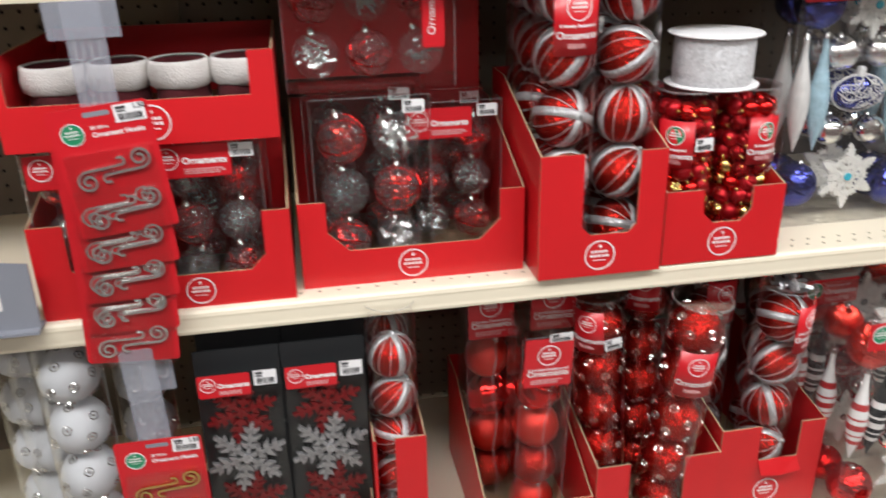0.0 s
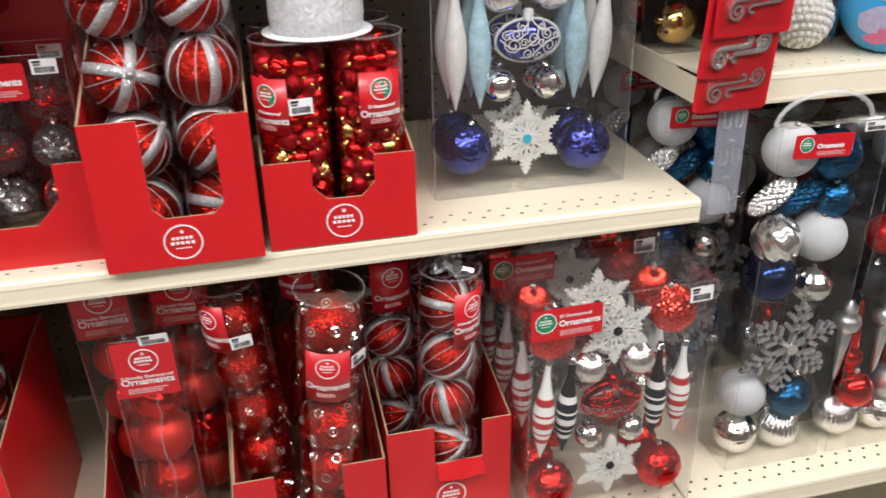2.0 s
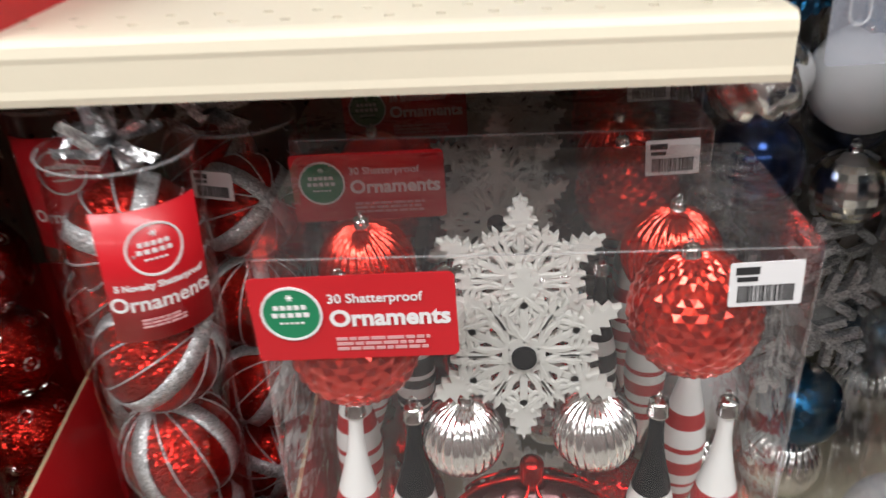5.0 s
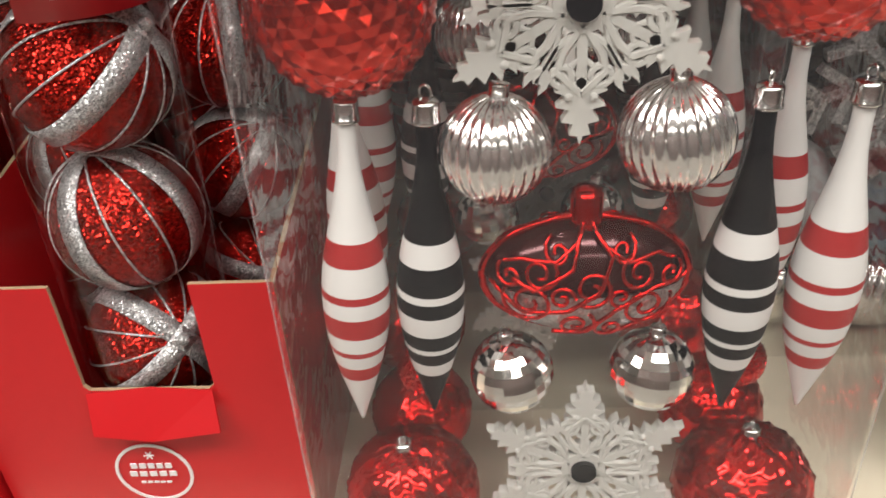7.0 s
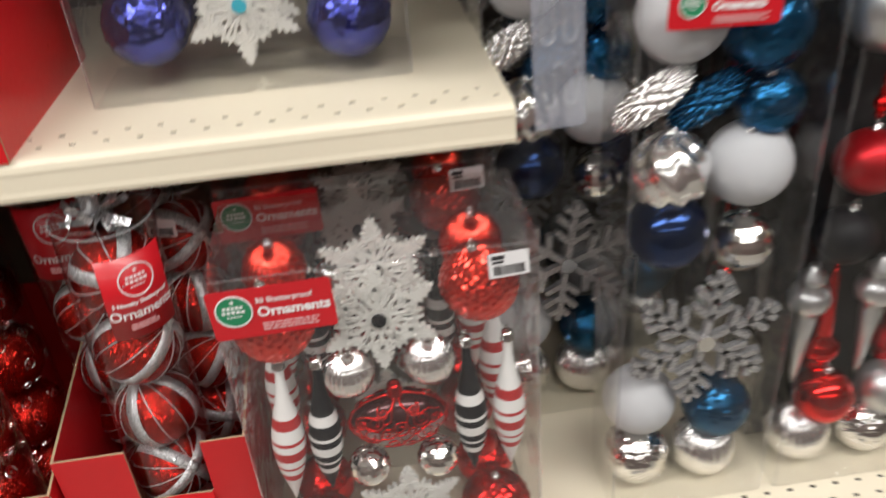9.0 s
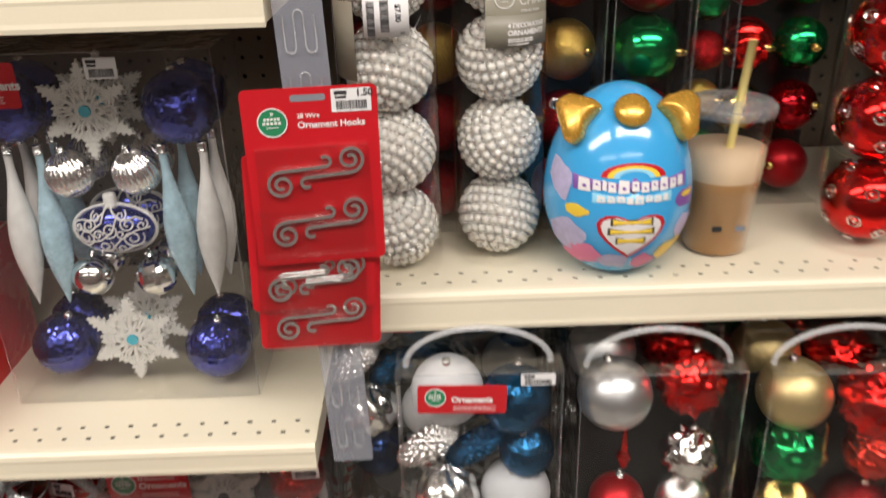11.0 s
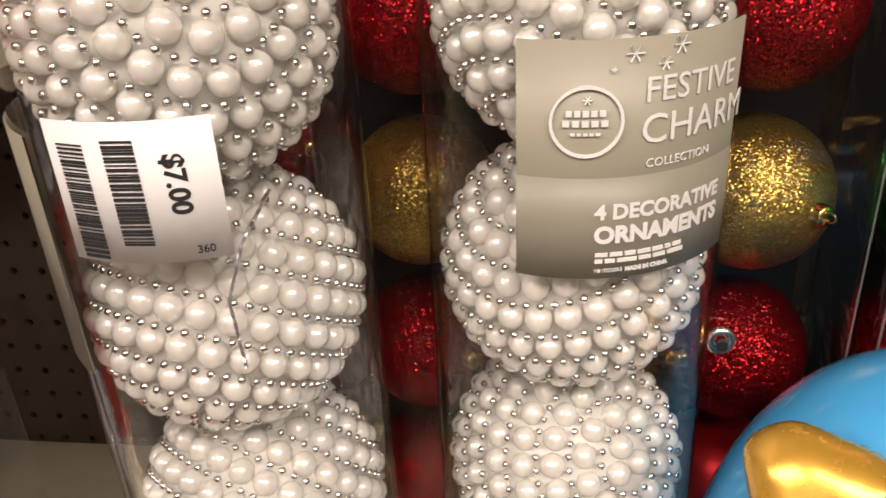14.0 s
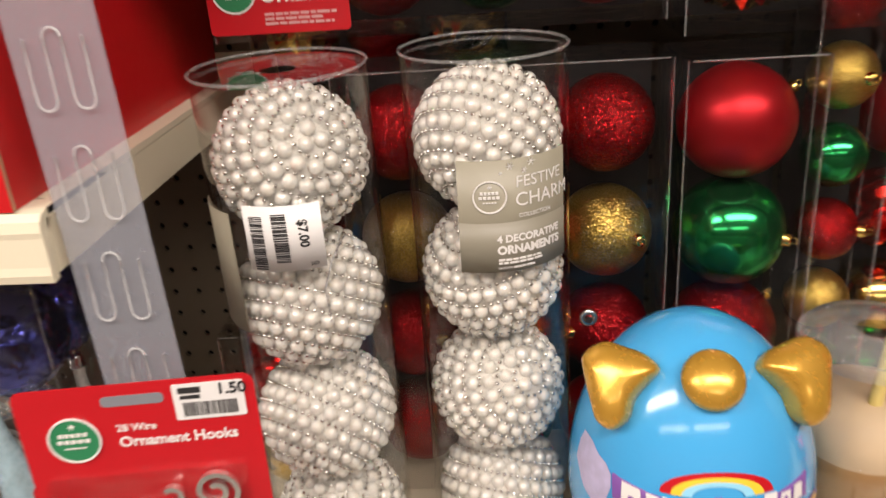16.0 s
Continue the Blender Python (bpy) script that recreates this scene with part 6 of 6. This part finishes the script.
for cx, cz, rx, rz, mat in ((-0.055, 0.05, 0.014, 0.018, LILAC), (-0.062, 0.105, 0.008, 0.018, LILAC), (-0.04, 0.03, 0.016, 0.014, PINK), (0.045, 0.032, 0.016, 0.014, YELLOW), (0.058, 0.055, 0.012, 0.016, LILAC),
                            (0.054, 0.088, 0.011, 0.009, PURPLE), (-0.012, 0.026, 0.014, 0.01, LILAC), (0.016, 0.024, 0.012, 0.01, PINK), (-0.05, 0.08, 0.010, 0.006, YELLOW), (0.056, 0.092, 0.007, 0.003, YELLOW)):
    egg_patch("printed_patch", blob(cx, cz, rx, rz, 16, 0.15, cx * 99), mat, 0.0006 + (0.0004 if mat is YELLOW else 0))

# iced coffee left on the shelf
cup = thing("iced_coffee_cup", "clear plastic cup of iced coffee with a yellow straw", "drink cup", (0.430, 0.122, RMID + 0.001))
s = Soup()
s.turned([(0.031, 0.001), (0.0325, 0.003), (0.037, 0.07), (0.0385, 0.072), (0.0385, 0.078), (0.039, 0.08), (0.0435, 0.152)], 44, cap=False)
link("cup_wall", s.mesh("cup_wall", [CLEAR_TUBE]), cup, None, "clear plastic cup wall")
s = Soup()
s.turned([(0.0305, 0.002), (0.032, 0.004), (0.0362, 0.07), (0.0376, 0.0725), (0.0378, 0.078), (0.0384, 0.082), (0.0405, 0.112)], 40, slots=[0] * 5 + [1])
link("coffee", s.mesh("coffee", [COFFEE, FOAM]), cup, None, "milky iced coffee")
s = Soup()
s.turned([(0.0448, 0.148), (0.0455, 0.150), (0.0455, 0.156), (0.0435, 0.158), (0.042, 0.156), (0.0415, 0.160), (0.012, 0.161)], 44, cap=False)
link("lid", s.mesh("lid", [LID_M]), cup, None, "hazy clear plastic lid")
s = Soup()
s.tube([(-0.006, -0.004, 0.02), (0.002, -0.006, 0.11), (0.011, -0.010, 0.22)], 0.0042, 12)
link("straw", s.mesh("straw", [STRAW]), cup, None, "yellow plastic straw")
for x in (-0.012, 0.012):
    p = plate(-0.005, 0.005, -0.003, 0.003, 0, GREY_TAG if x > 0 else BLACK_INK, "printed_mark", cup, Matrix.Translation((x, -0.0372, 0.035)), r=0.001, thick=0.0006)

# jewelled red balls farther along
ball_tube("ball_tube", "clear tube of shiny red balls set with rhinestones", 0.586, 0.125, RMID + 0.001, 0.0445, 0.30,
          lambda p, k, z, r: gem_ball(p, 0, 0, z, r, RED_SHINE))
ball_crate(0.632, 0.17, RMID + 0.001, 1, 4, 0.028, (("foil", GOLD), ("smooth", GOLD_SATIN), ("smooth", RED_SHINE), ("smooth", RED_GF)), "clear box of red and gold balls", pitch=(0.06, 0.058))
s = Soup()
s.box(0.715, 0.95, 0.08, 0.38, RMID + 0.001, RMID + 0.36)
tagged(link("carton", s.mesh("carton", [BLACK_CARD], False)), "plain black carton standing on the shelf", "carton")


# ---- right bay, lower shelf: tall sets with handles ----
def handled_set(x0, y0, w, d, h, label, balls, group="tall boxed sets with handles", card=False, back=True):
    p = thing("ornament_set", label, "ornament pack", (x0, y0, LOW + 0.001), group)
    clear_box(p, w, d, h)
    for kind, x, z, r, mat in balls:
        x, z = x - x0, z - LOW
        y = d / 2 + (0.004 if int(z * 100) % 2 else -0.004)
        if kind == "drop":
            drop(p, x, y, z - r, z + r, mat)
        elif kind == "cone":
            drop(p, x, y + 0.01, z - r, z + r, mat, True)
        elif kind == "flake":
            flake(p, x, 0.016, z, r, "plain", SILVER_FL, SILVER, 8)
        elif kind == "pine":
            bauble(p, x, y, z, r, "pine", mat, None, (0, 55, 0))
        else:
            bauble(p, x, y, z, r, kind, mat, SILVER_CAP if mat is not GOLD else GOLD)
    if back:
        plate(0.003, w - 0.003, 0.003, h - 0.05, d - 0.006, BLACK_CARD, "backing_card", p, r=0.002, thick=0.0015, label="plain black backing card")
    s = Soup()
    n = 22
    s.tube([(w * 0.5 + (w * 0.44) * math.cos(math.pi * k / n), d * 0.35, h - 0.006 + 0.04 * math.sin(math.pi * k / n)) for k in range(n + 1)], 0.0032, 8)
    link("handle", s.mesh("handle", [HANDLE_M]), p, None, "milky plastic carrying handle")
    if card:
        pack_label(p, 0.020, 0.106, h - 0.042, h - 0.010, -0.0012, pose(0, 0, 0, 0, 2, 0), "Ornaments", "", GREEN_INK)
        price_tag(p, w - 0.042, -0.0012, h - 0.014, 0.033, 0.013)
    return p


blue_tall = handled_set(0.088, -0.022, 0.162, 0.082, 0.558, "tall clear box of blue, white and silver ornaments",
                        (("smooth", 0.138, 1.196, 0.037, WHITE_FROST), ("hammer", 0.208, 1.182, 0.035, TEAL), ("pine", 0.116, 1.134, 0.026, SILVER_RIB), ("pine", 0.166, 1.124, 0.026, TEAL),
                         ("hammer", 0.22, 1.116, 0.028, TEAL), ("swirl", 0.135, 1.066, 0.034, SILVER_RIB), ("smooth", 0.209, 1.060, 0.038, WHITE_FROST), ("smooth", 0.141, 1.001, 0.037, NAVY),
                         ("facet", 0.214, 0.980, 0.029, SILVER), ("flake", 0.174, 0.892, 0.076, SILVER), ("smooth", 0.126, 0.800, 0.037, WHITE_FROST), ("hammer", 0.206, 0.786, 0.033, TEAL),
                         ("hammer", 0.126, 0.724, 0.033, SILVER), ("ribbed", 0.202, 0.720, 0.034, SILVER_RIB)), card=True, back=False)
copy_thing(blue_tall, Matrix.Translation((-0.003, 0.135, LOW + 0.001)))
copy_thing(blue_tall, Matrix.Translation((0.105, 0.235, LOW + 0.001)))
red_tall = handled_set(0.266, -0.022, 0.162, 0.082, 0.55, "tall clear box of red and silver ornaments",
                       (("smooth", 0.308, 1.190, 0.038, SILVER_SATIN), ("foil", 0.386, 1.196, 0.033, RED_SHINE), ("cone", 0.325, 1.115, 0.03, RED_SHINE), ("foil", 0.39, 1.112, 0.029, SILVER),
                        ("smooth", 0.318, 1.050, 0.030, RED_MATTE), ("ribbed", 0.393, 1.040, 0.031, SILVER_RIB), ("smooth", 0.31, 0.975, 0.028, BLACK_PAINT), ("foil", 0.393, 0.968, 0.030, RED_SHINE),
                        ("drop", 0.292, 0.865, 0.075, SILVER_SATIN), ("cone", 0.322, 0.86, 0.07, RED_SHINE), ("drop", 0.362, 0.865, 0.075, SILVER_SATIN), ("cone", 0.398, 0.86, 0.07, RED_MATTE),
                        ("smooth", 0.325, 0.775, 0.031, RED_SHINE), ("smooth", 0.395, 0.775, 0.031, SILVER_SATIN), ("ribbed", 0.309, 0.722, 0.034, SILVER_RIB), ("hammer", 0.385, 0.72, 0.033, SILVER)))
copy_thing(red_tall, Matrix.Translation((0.268, 0.06, LOW + 0.001)))
multi = handled_set(0.452, -0.022, 0.172, 0.085, 0.545, "tall clear box of gold, red and green ornaments",
                    (("smooth", 0.497, 1.176, 0.038, GOLD_SATIN), ("foil", 0.577, 1.170, 0.037, RED_SHINE), ("foil", 0.500, 1.102, 0.034, GREEN), ("cone", 0.545, 1.098, 0.03, GOLD), ("foil", 0.593, 1.096, 0.028, RED_ORANGE),
                     ("ribbed", 0.506, 1.030, 0.035, GOLD), ("smooth", 0.588, 1.018, 0.038, RED_GF), ("foil", 0.504, 0.954, 0.034, RED_SHINE), ("foil", 0.592, 0.938, 0.038, GREEN),
                     ("drop", 0.482, 0.85, 0.072, GOLD_SATIN), ("cone", 0.518, 0.85, 0.066, RED_SHINE), ("drop", 0.556, 0.85, 0.072, GREEN), ("cone", 0.598, 0.85, 0.066, GOLD_SATIN),
                     ("smooth", 0.50, 0.765, 0.031, GREEN_G), ("smooth", 0.58, 0.765, 0.031, RED_SHINE), ("hammer", 0.496, 0.720, 0.033, RED_SHINE), ("ribbed", 0.578, 0.720, 0.034, GOLD)))
copy_thing(multi, Matrix.Translation((0.452, 0.06, LOW + 0.001)))
dark = handled_set(0.645, -0.02, 0.17, 0.085, 0.545, "tall clear box of deep red and silver ornaments",
                   (("smooth", 0.70, 1.18, 0.037, WINE), ("foil", 0.785, 1.175, 0.035, GOLD), ("smooth", 0.705, 1.10, 0.034, BLACK_PAINT), ("ribbed", 0.785, 1.10, 0.034, DEEP_RED), ("smooth", 0.70, 1.02, 0.036, WINE),
                    ("smooth", 0.785, 1.02, 0.036, GREEN), ("foil", 0.70, 0.94, 0.034, DEEP_RED), ("smooth", 0.785, 0.94, 0.036, DEEP_RED), ("drop", 0.69, 0.85, 0.07, DEEP_RED), ("drop", 0.75, 0.85, 0.07, WINE),
                    ("smooth", 0.70, 0.74, 0.034, WINE), ("smooth", 0.785, 0.74, 0.034, GOLD)))
copy_thing(dark, Matrix.Translation((0.645, 0.07, LOW + 0.001)))
copy_thing(red_tall, Matrix.Translation((0.85, -0.042, LOW + 0.001)))
for ob, bx in ((red_tall, 0.27), (multi, 0.455), (dark, 0.66)):
    for by in (0.215, 0.305):
        copy_thing(ob, Matrix.Translation((bx, by, LOW + 0.001)))
copy_thing(blue_tall, Matrix.Translation((0.012, 0.335, LOW + 0.001)))

# grey sign holder on the shelf edge
holder = thing("sign_holder", "grey plastic sign holder on the shelf edge", "sign holder", (-1.463, -0.012, MID + 0.001))
s = Soup()
s.slab([(0, 0), (0.098, 0), (0.098, 0.088), (0, 0.1)], 0, 0.003)
link("plate", s.mesh("plate", [GREY_TAG], False), holder)
s = Soup()
s.box(0, 0.098, -0.012, 0.02, 0, 0.004)
link("foot", s.mesh("foot", [GREY_TAG], False), holder)
plate(0.02, 0.06, 0.03, 0.06, -0.001, WHITE_INK, "printed_mark", holder, r=0.004)
